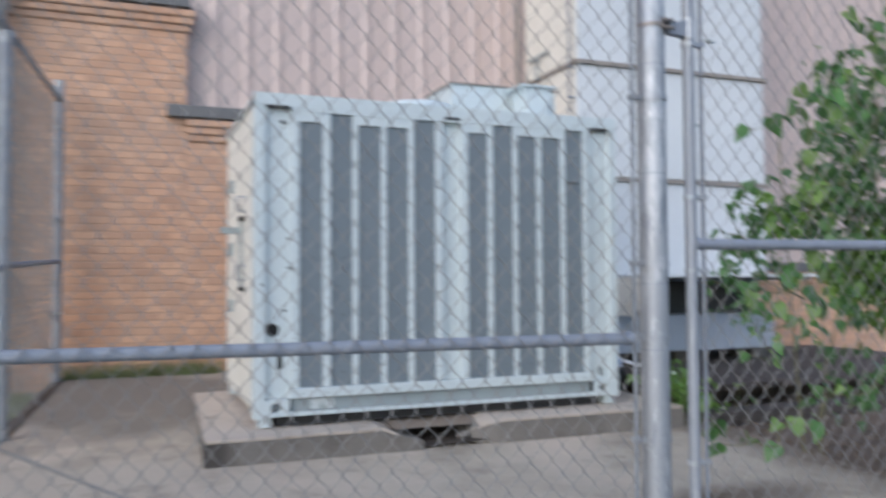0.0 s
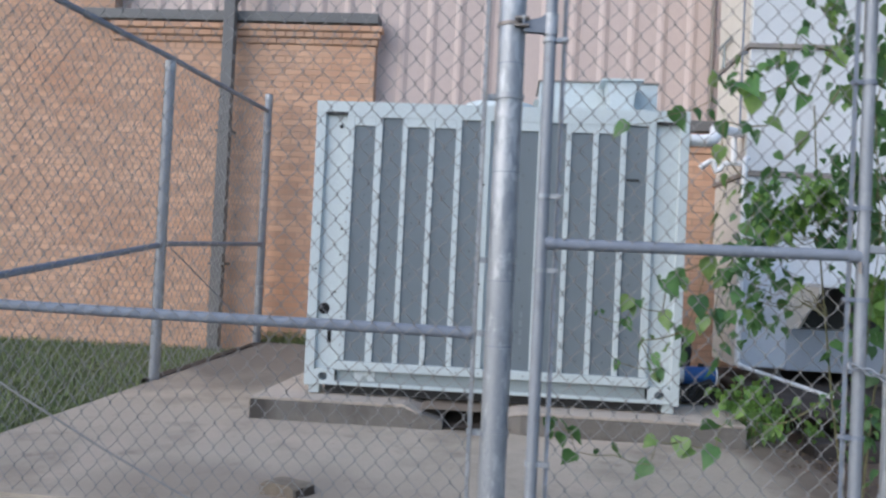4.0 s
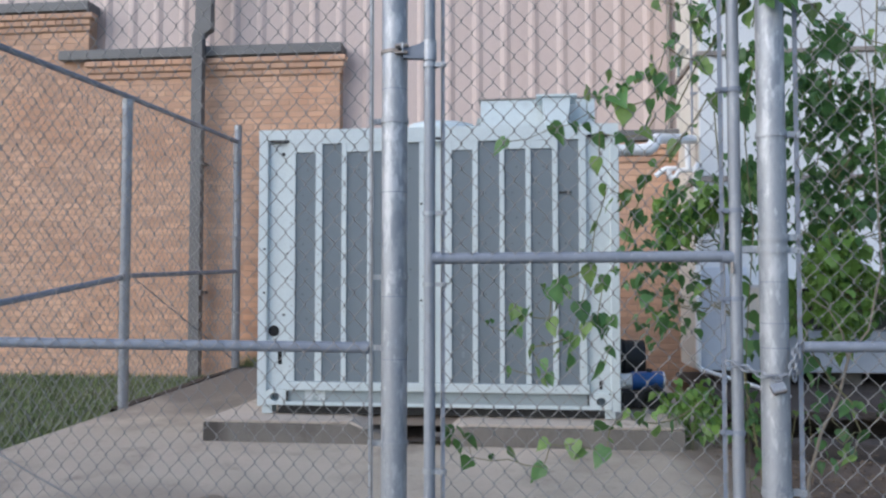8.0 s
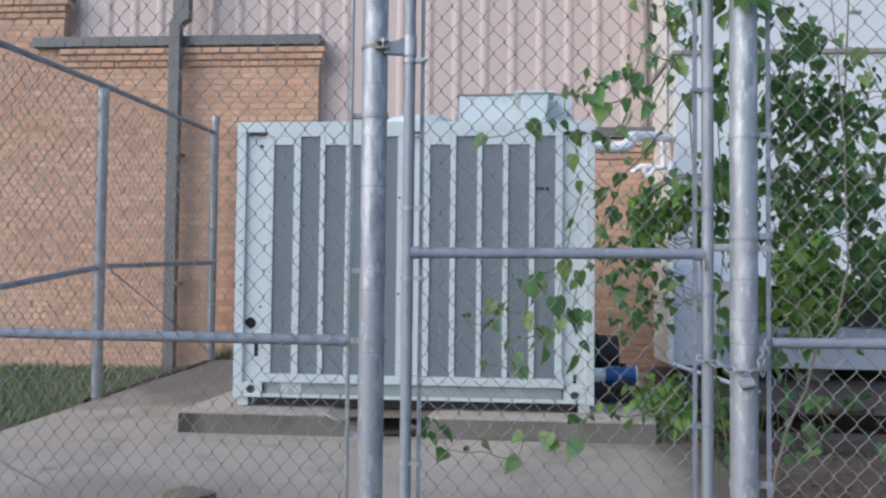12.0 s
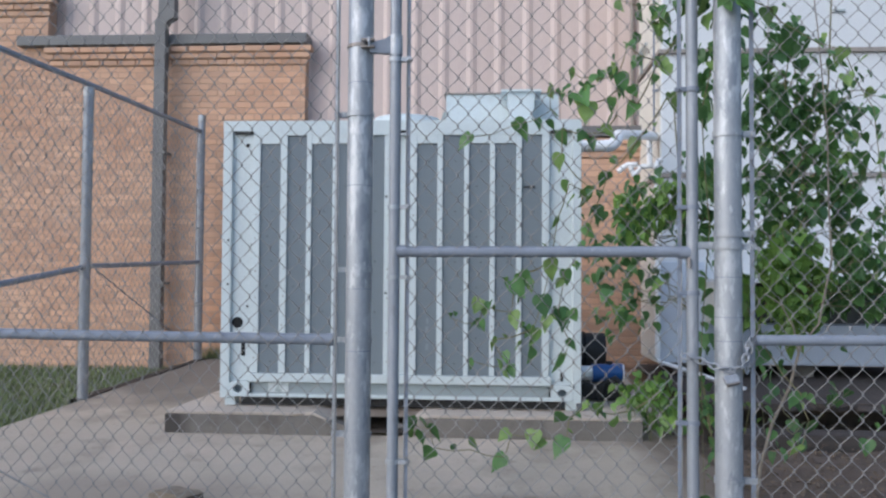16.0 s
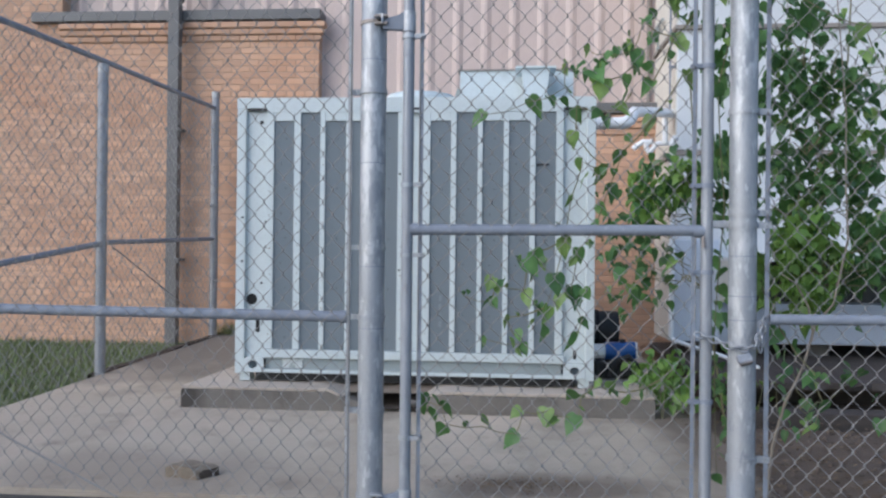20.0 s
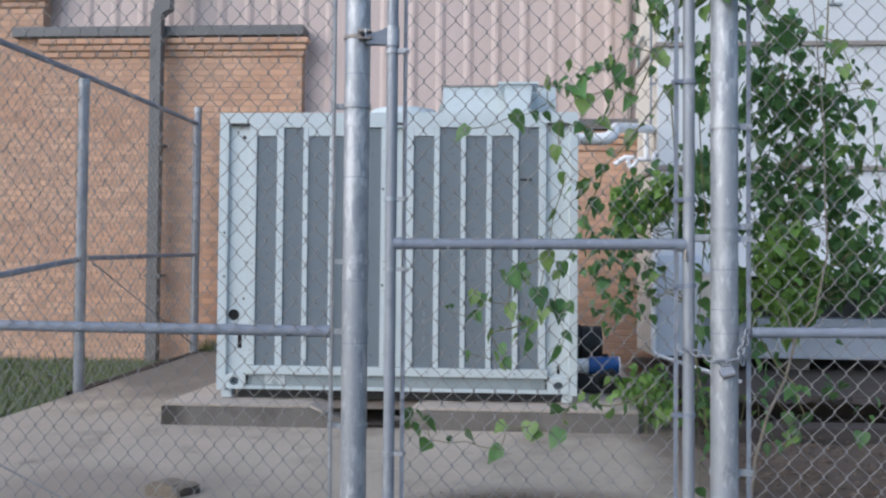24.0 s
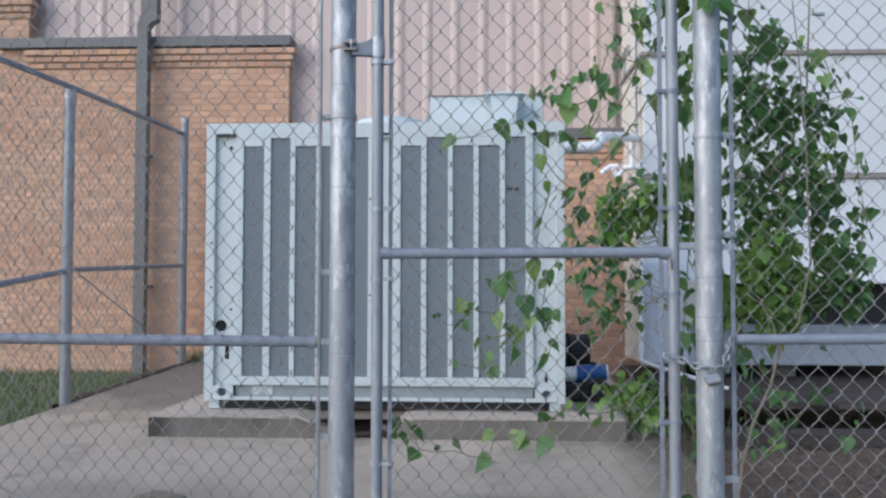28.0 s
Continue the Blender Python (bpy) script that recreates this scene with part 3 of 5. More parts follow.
for z in (0.98, 1.42):
    part("door_handle", tb([(0.02, 0.55, z), (-0.035, 0.55, z), (-0.035, 0.55, z + 0.09), (0.02, 0.55, z + 0.09)], 0.009, 8), M_GALV, unit, "bare steel door handle")
for z in (0.921, 1.375):
    part("latch_keeper", bx(-0.012, 0.022, 0.58, 0.68, z - 0.014, z + 0.014, 0.003), M_BLACK, unit, "dark door latch keeper")
part("lock_rod", tb([(0.0, 0.63, 0.93), (0.0, 0.63, 1.36)], 0.010, 8), M_RAIL, unit)
part("lever", bx(-0.10, 0.022, 0.87, 0.90, 1.29, 1.335, 0.006), M_RAIL, unit)
for z in (0.75, 1.15, 1.6):
    part("hinge", bx(-0.012, 0.022, 1.2, 1.26, z, z + 0.09, 0.004), M_RAIL, unit)
# roof gear
bm = bmesh.new()
prof = [(0.27, 2.06), (0.27, 2.15), (0.25, 2.19), (0.17, 2.20), (0.0, 2.205)]
rings = [[bm.verts.new((1.20 + r * math.cos(2 * math.pi * k / 32), 0.62 + r * math.sin(2 * math.pi * k / 32), z)) for k in range(32)] for r, z in prof[:-1]]
top_v = bm.verts.new((1.20, 0.62, 2.205))
for p, q in zip(rings, rings[1:]):
    for k in range(32):
        bm.faces.new((p[k], p[(k + 1) % 32], q[(k + 1) % 32], q[k])).smooth = True
for k in range(32):
    bm.faces.new((rings[-1][k], rings[-1][(k + 1) % 32], top_v)).smooth = True
part("fan_shroud", bm, M_UNIT, unit, "low round pale fan shroud on the roof")
part("roof_box", solid([(1.49, 2.06), (2.34, 2.06), (2.34, 2.394), (1.49, 2.394)], 0.50, "y", 0.67), M_UNIT, unit, "pale sheet-metal housing on the roof")
part("roof_box_lid", bx(1.475, 2.352, 0.655, 1.185, 2.394, 2.406, 0.003), M_FLANGE, unit)
hood = part("vent_hood", solid([(1.962, 2.06), (2.140, 2.06), (2.132, 2.20), (2.152, 2.348), (1.948, 2.348), (1.970, 2.20)], 0.22, "y", 0.40), M_UNIT, unit, "upright pale vent hood on the roof")
part("hood_lid", bx(1.905, 2.195, 0.375, 0.650, 2.348, 2.364, 0.003), M_UNIT, hood)
part("skirt", solid([(1.38, 2.06), (1.489, 2.06), (1.489, 2.30), (1.46, 2.30)], 0.30, "y", 0.85), M_RAIL, unit, "slanted grey sheet-metal skirt of the roof housing")

# ---- chain link ----
FX0, FX1 = -1.625, 1.285           # corner post and hinge post
RX = 2.797                          # latch post
PITCH_X, PITCH_Z, WIRE = 0.0872, 0.1025, 0.0024


def fence_y(x):
    return -1.78 - 0.0735 * (x - FX0) if x < FX1 else -1.994 - 0.035 * (x - FX1)


def fabric(a, b, z0, z1, phase=0.0, wire=WIRE):
    """Woven wire between two plan points: zigzag wires that hook round their neighbours at every knuckle."""
    a, b = Vector((*a, 0)), Vector((*b, 0))
    way = (b - a).normalized()
    out = Vector((-way.y, way.x, 0))
    length = (b - a).length
    n = int(length / PITCH_X) + 1
    steps = int((z1 - z0) / (PITCH_Z / 2))
    verts, faces = [], []
    for k in range(n + 1):
        sag = 0.004 * noise.noise((k * 0.7, phase, 0))
        for even, odd, sign in ((-0.0025, PITCH_X * 0.5 + 0.0025, 1.0), (PITCH_X + 0.0025, PITCH_X * 0.5 - 0.0025, -1.0)):
            base, rows = len(verts), 0
            for s in range(steps + 1):
                for dz in (-0.003, 0.003):
                    u = min(max((k - phase) * PITCH_X + (odd if s % 2 else even), 0), length)
                    z = z0 + s * PITCH_Z / 2 + sag + dz
                    d = sign * wire * (1.0 if s % 2 else -1.0) * (1 if dz > 0 else -1) + 0.008 * noise.noise((u * 1.3, z * 1.3, 7))
                    p = a + way * u + out * d + Vector((0, 0, z))
                    for du, dd in ((wire, 0), (0, wire), (-wire, 0), (0, -wire)):
                        verts.append((p + way * du + out * dd)[:])
                    if rows:
                        i0, i1 = base + (rows - 1) * 4, base + rows * 4
                        for c in range(4):
                            faces.append((i0 + c, i0 + (c + 1) % 4, i1 + (c + 1) % 4, i1 + c))
                    rows += 1
    me = bpy.data.meshes.new("chain_link")
    me.from_pydata(verts, [], faces)
    me.polygons.foreach_set("use_smooth", [True] * len(me.polygons))
    me.materials.append(M_WIRE)
    return me


def woven(parent, a, b, z0, z1, phase=0.0):
    ob = new("chain_link", fabric(a, b, z0, z1, phase))
    ob.parent = parent
    return tagged(ob, "woven galvanised wire diamonds", kind="stuff")


def post_mesh(x, y, z0, z1, r):
    bm = bmesh.new()
    tube(bm, [(x, y, z0 + (z1 - z0) * k / 6) for k in range(7)], r, 24)
    return bm


def band(x, y, z, r, reach, height=0.022):
    """A sheet-steel band round a post with two ears and a bolt; reach: how far the ears go, as a plan vector."""
    bm = bmesh.new()
    tube(bm, [(x, y, z - height / 2), (x, y, z + height / 2)], r + 0.005, 24)
    way = Vector((*reach, 0))
    if way.length > 0:
        n = way.normalized()
        across = Vector((-n.y, n.x, 0))
        for s in (-1, 1):
            p0 = Vector((x, y, z)) + n * (r - 0.004) + across * s * 0.010
            p1 = Vector((x, y, z)) + n * (r + way.length) + across * s * 0.010
            q = across * 0.002
            vs = []
            for p in (p0, p1):
                for dz in (-height / 2, height / 2):
                    for e in (-1, 1):
                        vs.append(bm.verts.new(p + e * q + Vector((0, 0, dz))))
            for f in ((0, 1, 3, 2), (4, 6, 7, 5), (0, 4, 5, 1), (2, 3, 7, 6), (0, 2, 6, 4), (1, 5, 7, 3)):
                bm.faces.new([vs[i] for i in f])
        c = Vector((x, y, z)) + n * (r + way.length * 0.75)
        tube(bm, [c - across * 0.02, c + across * 0.02], 0.006, 8)
    bmesh.ops.recalc_face_normals(bm, faces=bm.faces)
    return bm


def tension_bar(x, y, z0, z1, along=(1, 0)):
    way = Vector((*along, 0)).normalized()
    bm = bx(-0.009, 0.009, -0.0028, 0.0028, z0, z1, 0.001)
    turn = Matrix.Rotation(math.atan2(way.y, way.x), 4, "Z")
    bm.transform(Matrix.Translation((x, y, 0)) @ turn)
    return bm


ZTOP = 2.52
# front run between the corner post and the hinge post
front = thing("chain_link_fence", "galvanised chain-link fence with a round middle rail, beside the gate", "fence", "fence runs")
part("corner_post", post_mesh(FX0, fence_y(FX0), -0.3, ZTOP + 0.05, 0.0535), M_GALV, front, "thick galvanised corner post")
hinge_post = part("gate_post", post_mesh(FX1, -1.994, -0.3, ZTOP + 0.2, 0.0545), M_GALV, front, "thick galvanised gate post with worn zinc")
for z in (0.70, 0.96, 1.395, 1.83):
    part("weld_ring", tb([(FX1, -1.994, z), (FX1, -1.994, z + 0.003)], 0.0549, 24), M_GALV_DULL, hinge_post)
part("rail", tb([(FX0, fence_y(FX0), 0.750), (-0.2, fence_y(-0.2), 0.745), (FX1 - 0.115, fence_y(FX1 - 0.115), 0.746)], 0.0235, 16), M_GALV_DULL, front, "dull blue-grey middle rail")
part("rail_cup", tb([(FX1 - 0.135, fence_y(FX1 - 0.13), 0.746), (FX1 - 0.105, fence_y(FX1 - 0.1), 0.746)], 0.0268, 16), M_GALV_DULL, front)
part("rail_end_band", band(FX1, -1.994, 0.747, 0.0545, (-0.06, 0.004)), M_GALV, front)
part("rail_cup", tb([(FX0 + 0.05, fence_y(FX0), 0.750), (FX0 + 0.09, fence_y(FX0 + 0.07), 0.750)], 0.0275, 16), M_GALV, front)
part("top_rail", tb([(FX0, fence_y(FX0), ZTOP), (FX1, -1.994, ZTOP)], 0.021, 12), M_GALV_DULL, front)
part("truss_rod", tb([(FX0 + 0.06, fence_y(FX0) + 0.03, 0.735), (-1.255, -1.80, 0.575), (-0.76, -1.83, 0.325), (-0.40, -1.855, 0.147), (0.0, -1.885, -0.03), (0.13, -1.90, -0.085)], 0.0048, 8), M_WIRE, front, "thin diagonal steel truss rod")
part("tension_bar", tension_bar(FX1 - 0.098, -2.0, -0.06, ZTOP), M_GALV, front)
part("tension_bar", tension_bar(FX0 + 0.085, fence_y(FX0) - 0.006, -0.06, ZTOP), M_GALV, front)
for z in (0.352, 1.042, 1.700, 2.3):
    part("tension_band", band(FX1, -1.994, z, 0.0545, (-0.055, 0.0)), M_GALV, front)
for z in (0.37, 1.335, 1.84):
    part("tension_band", band(FX0, fence_y(FX0), z, 0.0535, (0.04, 0.0)), M_GALV, front)
woven(front, (FX0 + 0.075, fence_y(FX0) - 0.03), (FX1 - 0.09, -2.024), -0.05, ZTOP, 0.3)

# side run back to the building
S1, S2 = (-1.380, 0.80), (-1.25, 2.92)
side = thing("chain_link_fence", "galvanised chain-link side fence running back to the brick wall", "fence", "fence runs")
part("line_post", post_mesh(*S1, -0.25, ZTOP - 0.02, 0.0395), M_GALV_AGED, side, "galvanised line post with a bright top cap")
part("post_cap", tb([(*S1, ZTOP - 0.09), (*S1, ZTOP - 0.015)], 0.0425, 20), M_GALV, side)
part("end_post", post_mesh(*S2, -0.1, ZTOP + 0.17, 0.0385), M_GALV_AGED, side, "galvanised end post close to the brick wall")
part("post_cap", tb([(*S2, ZTOP + 0.13), (*S2, ZTOP + 0.17), (*S2, ZTOP + 0.185)], 0.042, 20), M_GALV, side)
part("top_rail", tb([(FX0, fence_y(FX0), ZTOP + 0.01), (*S1, ZTOP + 0.01), (*S2, ZTOP + 0.01)], 0.022, 14), M_GALV_DULL, side, "dull grey top rail")
part("rail", tb([(FX0 + 0.02, fence_y(FX0) + 0.03, 0.731), (*S1, 1.068)], 0.023, 14), M_GALV_DULL, side, "slanting middle rail")
part("rail", tb([(*S1, 1.074), (*S2, 1.142)], 0.021, 14), M_GALV_DULL, side)
part("rail_sleeve", tb([(S1[0] - 0.006, S1[1] - 0.06, 1.065), (S1[0] + 0.006, S1[1] + 0.06, 1.075)], 0.028, 14), M_GALV, side)
part("truss_rod", tb([(S1[0] + 0.02, S1[1] + 0.12, 1.05), (S2[0], S2[1] - 0.05, 0.20)], 0.005, 8), M_GALV_DULL, side)
for z in (0.35, 0.7, 1.5, 1.9, 2.3):
    part("tension_band", band(*S2, z, 0.0385, (0.0, -0.04)), M_GALV, side)
part("tension_bar", tension_bar(S2[0] - 0.02, S2[1] - 0.07, 0.1, ZTOP, (0, 1)), M_GALV, side)
woven(side, (FX0 - 0.05, fence_y(FX0)), (S1[0] - 0.045, S1[1]), -0.05, ZTOP, 0.1)
woven(side, (S1[0] - 0.045, S1[1] + 0.001), (S2[0] - 0.045, S2[1] - 0.05), 0.05, ZTOP, 0.6)

# gate
GX0, GX1, GY = 1.4385, 2.6625, -2.03
gate = thing("fence_gate", "closed galvanised chain-link walk gate with a mid rail", "gate")
for x in (GX0, GX1):
    part("upright", post_mesh(x, GY, -0.115, 2.47, 0.0238), M_GALV_AGED, gate, "galvanised gate frame upright")
part("mid_rail", tb([(GX0 + 0.03, GY, 1.118), (GX1 - 0.03, GY, 1.124)], 0.0228, 16), M_GALV_DULL, gate, "dull blue-grey gate mid rail")
for x, d in ((GX0, 1), (GX1, -1)):
    part("tee_fitting", tb([(x + d * 0.012, GY, 1.12), (x + d * 0.055, GY, 1.12)], 0.0262, 16), M_GALV_DULL, gate)
    for z, dz in ((-0.115, 1), (2.47, -1)):
        part("corner_fitting", tb([(x, GY, z + dz * 0.075), (x, GY, z + dz * 0.02), (x + d * 0.02, GY, z), (x + d * 0.075, GY, z)], 0.0285, 16), M_GALV, gate)
part("bottom_rail", tb([(GX0, GY, -0.115), (GX1, GY, -0.115)], 0.0228, 16), M_GALV_DULL, gate)
part("top_rail", tb([(GX0, GY, 2.47), (GX1, GY, 2.47)], 0.0228, 16), M_GALV_DULL, gate)
part("tension_bar", tension_bar(GX0 + 0.055, GY - 0.006, -0.10, 2.47), M_GALV_DULL, gate)
part("tension_bar", tension_bar(GX1 - 0.052, GY - 0.006, -0.10, 2.47), M_GALV_DULL, gate)
for z in (1.925, 1.305, 1.012, 0.25):
    part("tension_band", band(GX0, GY, z, 0.0238, (0.045, -0.006), 0.018), M_GALV, gate)
for z in (1.79, 1.305, 0.955, 0.43):
    part("tension_band", band(GX1, GY, z, 0.0238, (-0.045, -0.006), 0.018), M_GALV_DULL, gate)
woven(gate, (GX0 + 0.05, GY - 0.012), (GX1 - 0.045, GY - 0.012), -0.10, 2.45, 0.55)
for z in (1.99, -0.005):
    h = part("hinge", band(FX1, -1.994, z, 0.0545, (0.0, 0.0), 0.014), M_RUST if z > 1 else M_GALV, gate, "worn hinge clamp")
    part("hinge_sleeve", tb([(GX0, GY, z - 0.045), (GX0, GY, z + 0.04)], 0.0285, 20), M_GALV, h)
    arm = solid([(FX1 + 0.045, z - 0.035), (GX0 - 0.02, z - 0.04), (GX0 - 0.02, z + 0.035), (GX0 - 0.05, z + 0.02), (FX1 + 0.045, z + 0.006)], 0.030, "y", GY - 0.020)
    part("hinge_arm", arm, M_GALV_DULL, h)
    for dz in (-0.013, 0.017):
        part("strap_end", bx(FX1 + 0.010, FX1 + 0.066, GY - 0.034, GY - 0.010, z + dz - 0.006, z + dz + 0.006, 0.003), M_RUST if z > 1 else M_GALV, h, "dark worn strap end")
    part("strap_fold", bx(FX1 + 0.040, FX1 + 0.047, GY - 0.040, GY - 0.012, z - 0.016, z + 0.026, 0.002), M_GALV, h)
    part("bolt", tb([(FX1 + 0.030, GY - 0.05, z + 0.002), (FX1 + 0.030, GY + 0.02, z + 0.002)], 0.008, 8), M_BLACK, h)
# fork latch
part("fork_latch", bx(GX1, RX - 0.045, GY - 0.012, GY + 0.016, 1.135, 1.165, 0.006), M_GALV, gate, "galvanised fork latch")
part("latch_pin", tb([(GX1 - 0.02, GY - 0.03, 1.10), (GX1 - 0.02, GY - 0.034, 1.055)], 0.007, 8), M_RUST, gate, "rusty latch pin")

# right run
right = thing("chain_link_fence", "galvanised chain-link fence overgrown with a vine", "fence", "fence runs")
RY = -2.06
latch_post = part("gate_post", post_mesh(RX, RY, -0.3, ZTOP + 0.2, 0.0535), M_GALV, right, "thick galvanised latch post")
for z in (0.765, 0.86, 1.02):
    part("weld_ring", tb([(RX, RY, z), (RX, RY, z + 0.003)], 0.0539, 24), M_GALV_DULL, latch_post)
part("rail", tb([(RX + 0.105, RY - 0.005, 0.770), (5.4, RY - 0.09, 0.800)], 0.0215, 16), M_GALV_DULL, right, "dull blue-grey middle rail")
part("top_rail", tb([(RX, RY, ZTOP), (5.4, RY - 0.09, ZTOP)], 0.021, 12), M_GALV_DULL, right)
part("tension_bar", tension_bar(RX + 0.094, RY - 0.006, -0.06, ZTOP), M_GALV_DULL, right)
for z in (0.21, 1.145, 1.195, 1.60, 2.2):
    part("tension_band", band(RX, RY, z, 0.0535, (0.055, 0.0), 0.024), M_GALV, right)
part("line_post", post_mesh(5.4, RY - 0.09, -0.3, ZTOP, 0.0395), M_GALV, right)
woven(right, (RX + 0.09, RY - 0.012), (5.4, RY - 0.10), -0.05, ZTOP, 0.2)


# chain and padlock round the latch post
def link(centre, way, roll, length=0.040, width=0.025, r=0.0042):
    way = Vector(way).normalized()
    side_v = way.orthogonal().normalized()
    side_v = Matrix.Rotation(roll, 3, way) @ side_v
    pts = []
    for k in range(13):
        a = 2 * math.pi * k / 12
        c, s = math.cos(a), math.sin(a)
        pts.append(Vector(centre) + way * (c * (length - width) * 0.5 + (width / 2 if c > 0 else -width / 2) * abs(c)) + side_v * s * width / 2)
    return tb(pts, r, 6, caps=False)


chain = thing("chain", "galvanised steel chain looped round the gate post", "chain")
line = []
for x, y, z in ((GX1 - 0.035, GY - 0.04, 0.702), (GX1 + 0.01, GY - 0.055, 0.690), (RX - 0.06, RY - 0.062, 0.664), (RX - 0.01, RY - 0.072, 0.657), (RX + 0.035, RY - 0.07, 0.672),
                (RX + 0.062, RY - 0.05, 0.735), (RX + 0.072, RY - 0.02, 0.77)):
    line.append(Vector((x, y, z)))
dist = 0.0
spots_on = []
for a, b in zip(line, line[1:]):
    seg = (b - a).length
    while dist < seg:
        spots_on.append((a.lerp(b, dist / seg), b - a))
        dist += 0.029
    dist -= seg
for n, (p, way) in enumerate(spots_on):
    part("link", link(p, way, 1.57 * (n % 2) + 0.4), M_GALV_AGED, chain)
for n in range(5):
    part("link", link((RX + 0.072 - 0.004 * n, RY - 0.05, 0.765 - 0.026 * n), (0.1, 0, -1), 1.57 * (n % 2)), M_GALV_AGED, chain)
lock = thing("padlock", "small weathered brass-grey padlock hanging on the chain", "padlock")
tilt = Matrix.Translation((RX - 0.012, RY - 0.080, 0.622)) @ Euler((radians(-38), radians(-14), radians(6))).to_matrix().to_4x4()
for name, bm, mat, text in (("body", bx(-0.030, 0.026, -0.012, 0.012, -0.020, 0.016, 0.006), M_GALV_AGED, "worn grey laminated body"),
                            ("keyway_plate", bx(-0.027, 0.023, -0.0105, 0.0105, -0.026, -0.0202, 0.002), M_RUST, "dark worn bottom plate"),
                            ("shackle", tb([(-0.018, 0, 0.014), (-0.018, 0, 0.030)] + arc((-0.002, 0, 0.032), 0.016, 180, 0, 8) + [(0.014, 0, 0.014)], 0.004, 8), M_GALV, "")):
    bm.transform(tilt)
    part(name, bm, mat, lock, text)

# ---- white air handler beside the unit ----
ah = thing("air_handler", "tall white sheet-metal air handler on a blue-grey base", "air handler")
AX0, AX1, AY, AYB = 3.40, 5.72, 2.10, 3.20
part("upper_casing", bx(AX0 + 0.01, AX1, AY + 0.01, AYB, 3.12, 5.2, 0.008), M_WHITE, ah, "white upper casing panels")
part("middle_casing", bx(AX0, AX1, AY, AYB, 1.985, 3.085, 0.008), M_WHITE, ah, "white middle casing panels")
part("lower_casing", bx(AX0, AX1, AY - 0.005, AYB, 0.99, 1.935, 0.008), M_WHITE, ah, "white lower casing panels")
for z in (3.085, 1.935):
    part("flange", bx(AX0 - 0.03, AX1 + 0.02, AY - 0.035, AYB, z, z + 0.04, 0.004), M_FLANGE, ah, "weathered brown-grey joint flange")
part("seam", bx(4.372, 4.379, AY + 0.004, AY + 0.02, 3.13, 5.2), M_FLANGE, ah, "thin dark panel seam")
part("base_panel", bx(3.363, 3.765, AY - 0.10, 2.74, 0.245, 1.16, 0.008), M_BASE, ah, "blue-grey base cabinet panel")
part("base_cheek", bx(3.330, 3.362, AY - 0.09, 2.75, 0.245, 1.16, 0.006), M_CREAM, ah, "cream base side panel")
part("base_band", bx(3.766, AX1, AY - 0.10, AYB, 0.235, 0.60, 0.01), M_BAND, ah, "blue-grey base band")
cheek = bmesh.new()
outline = ((1.30, 0.925), (1.30, 0.975), (2.0, 0.985), (2.10, 0.985), (2.10, 0.60), (1.98, 0.60), (1.72, 0.62))
rings = [[cheek.verts.new((x, y, z)) for y, z in outline] for x in (3.765, 3.785)]
cheek.faces.new(rings[0][::-1])
cheek.faces.new(rings[1])
for k in range(len(outline)):
    j = (k + 1) % len(outline)
    cheek.faces.new((rings[0][k], rings[0][j], rings[1][j], rings[1][k]))
bmesh.ops.recalc_face_normals(cheek, faces=cheek.faces)
part("intake_cheek", cheek, M_CREAM, ah, "slanted cream cheek of the intake hood")
# A solid box; the shade inside the intake is painted as its dark colour.
part("intake", bx(3.79, AX1, AY + 0.12, AYB, 0.60, 0.99), M_INTAKE, ah, "air intake, solid and painted dark for the shade inside")
part("intake_hood", bx(3.76, AX1 + 0.01, 1.29, AY, 0.976, 1.006, 0.006), M_WHITE, ah, "white sloped intake hood")
for x in (4.4, 5.0, 5.6):
    part("hood_rib", bx(x, x + 0.015, 1.4, AY, 0.94, 0.977), M_BAND, ah)
for z0, z1 in ((3.14, 5.18), (2.0, 3.07), (1.01, 1.92)):
    part("side_panel", bx(AX0 - 0.008, AX0 + 0.012, AY + 0.03, AYB - 0.02, z0, z1, 0.002), M_CREAM, ah, "cream side panel")
for x, z in ((4.95, 3.46), (4.75, 2.55)):
    part("bracket", bx(x, x + 0.11, AY - 0.015, AY + 0.02, z, z + 0.022, 0.003), M_RAIL, ah)
# raised slab and sleeper below the air handler
slab_bm = bx(3.34, 7.4, 0.60, 3.12, 0.055, 0.112)
for k in range(1, 40):
    bmesh.ops.bisect_plane(slab_bm, geom=slab_bm.verts[:] + slab_bm.edges[:] + slab_bm.faces[:], plane_co=(3.34 + 0.06 * k, 0, 0), plane_no=(1, 0, 0))
for v in slab_bm.verts:
    if v.co.y < 0.7:
        chip = noise.noise((v.co.x * 5, v.co.z * 9, 2.0))
        v.co.y += 0.035 * chip
        v.co.z += 0.014 * noise.noise((v.co.x * 8, 1.0, v.co.z * 4))
bmesh.ops.bevel(slab_bm, geom=[e for e in slab_bm.edges if e.calc_face_angle(0) > 0.9], offset=0.014, segments=2, affect="EDGES")
structure("equipment_slab", slab_bm, M_TIMBER, "weathered grey-brown raised slab below the white air handler")
# The shadow under the slab is also put into this block's dark colour.
structure("slab_footing", bx(3.5, 7.2, 1.15, 3.1, -0.3, 0.053), M_DARK_BROWN, "undercut footing below the raised slab, coloured dark as its shadow")
tagged(new("sleeper", mesh_of("sleeper", bx(3.36, 6.6, 0.20, 0.42, -0.19, -0.035, 0.018), M_TIMBER)), "long weathered grey sleeper lying on the soil", "sleeper")
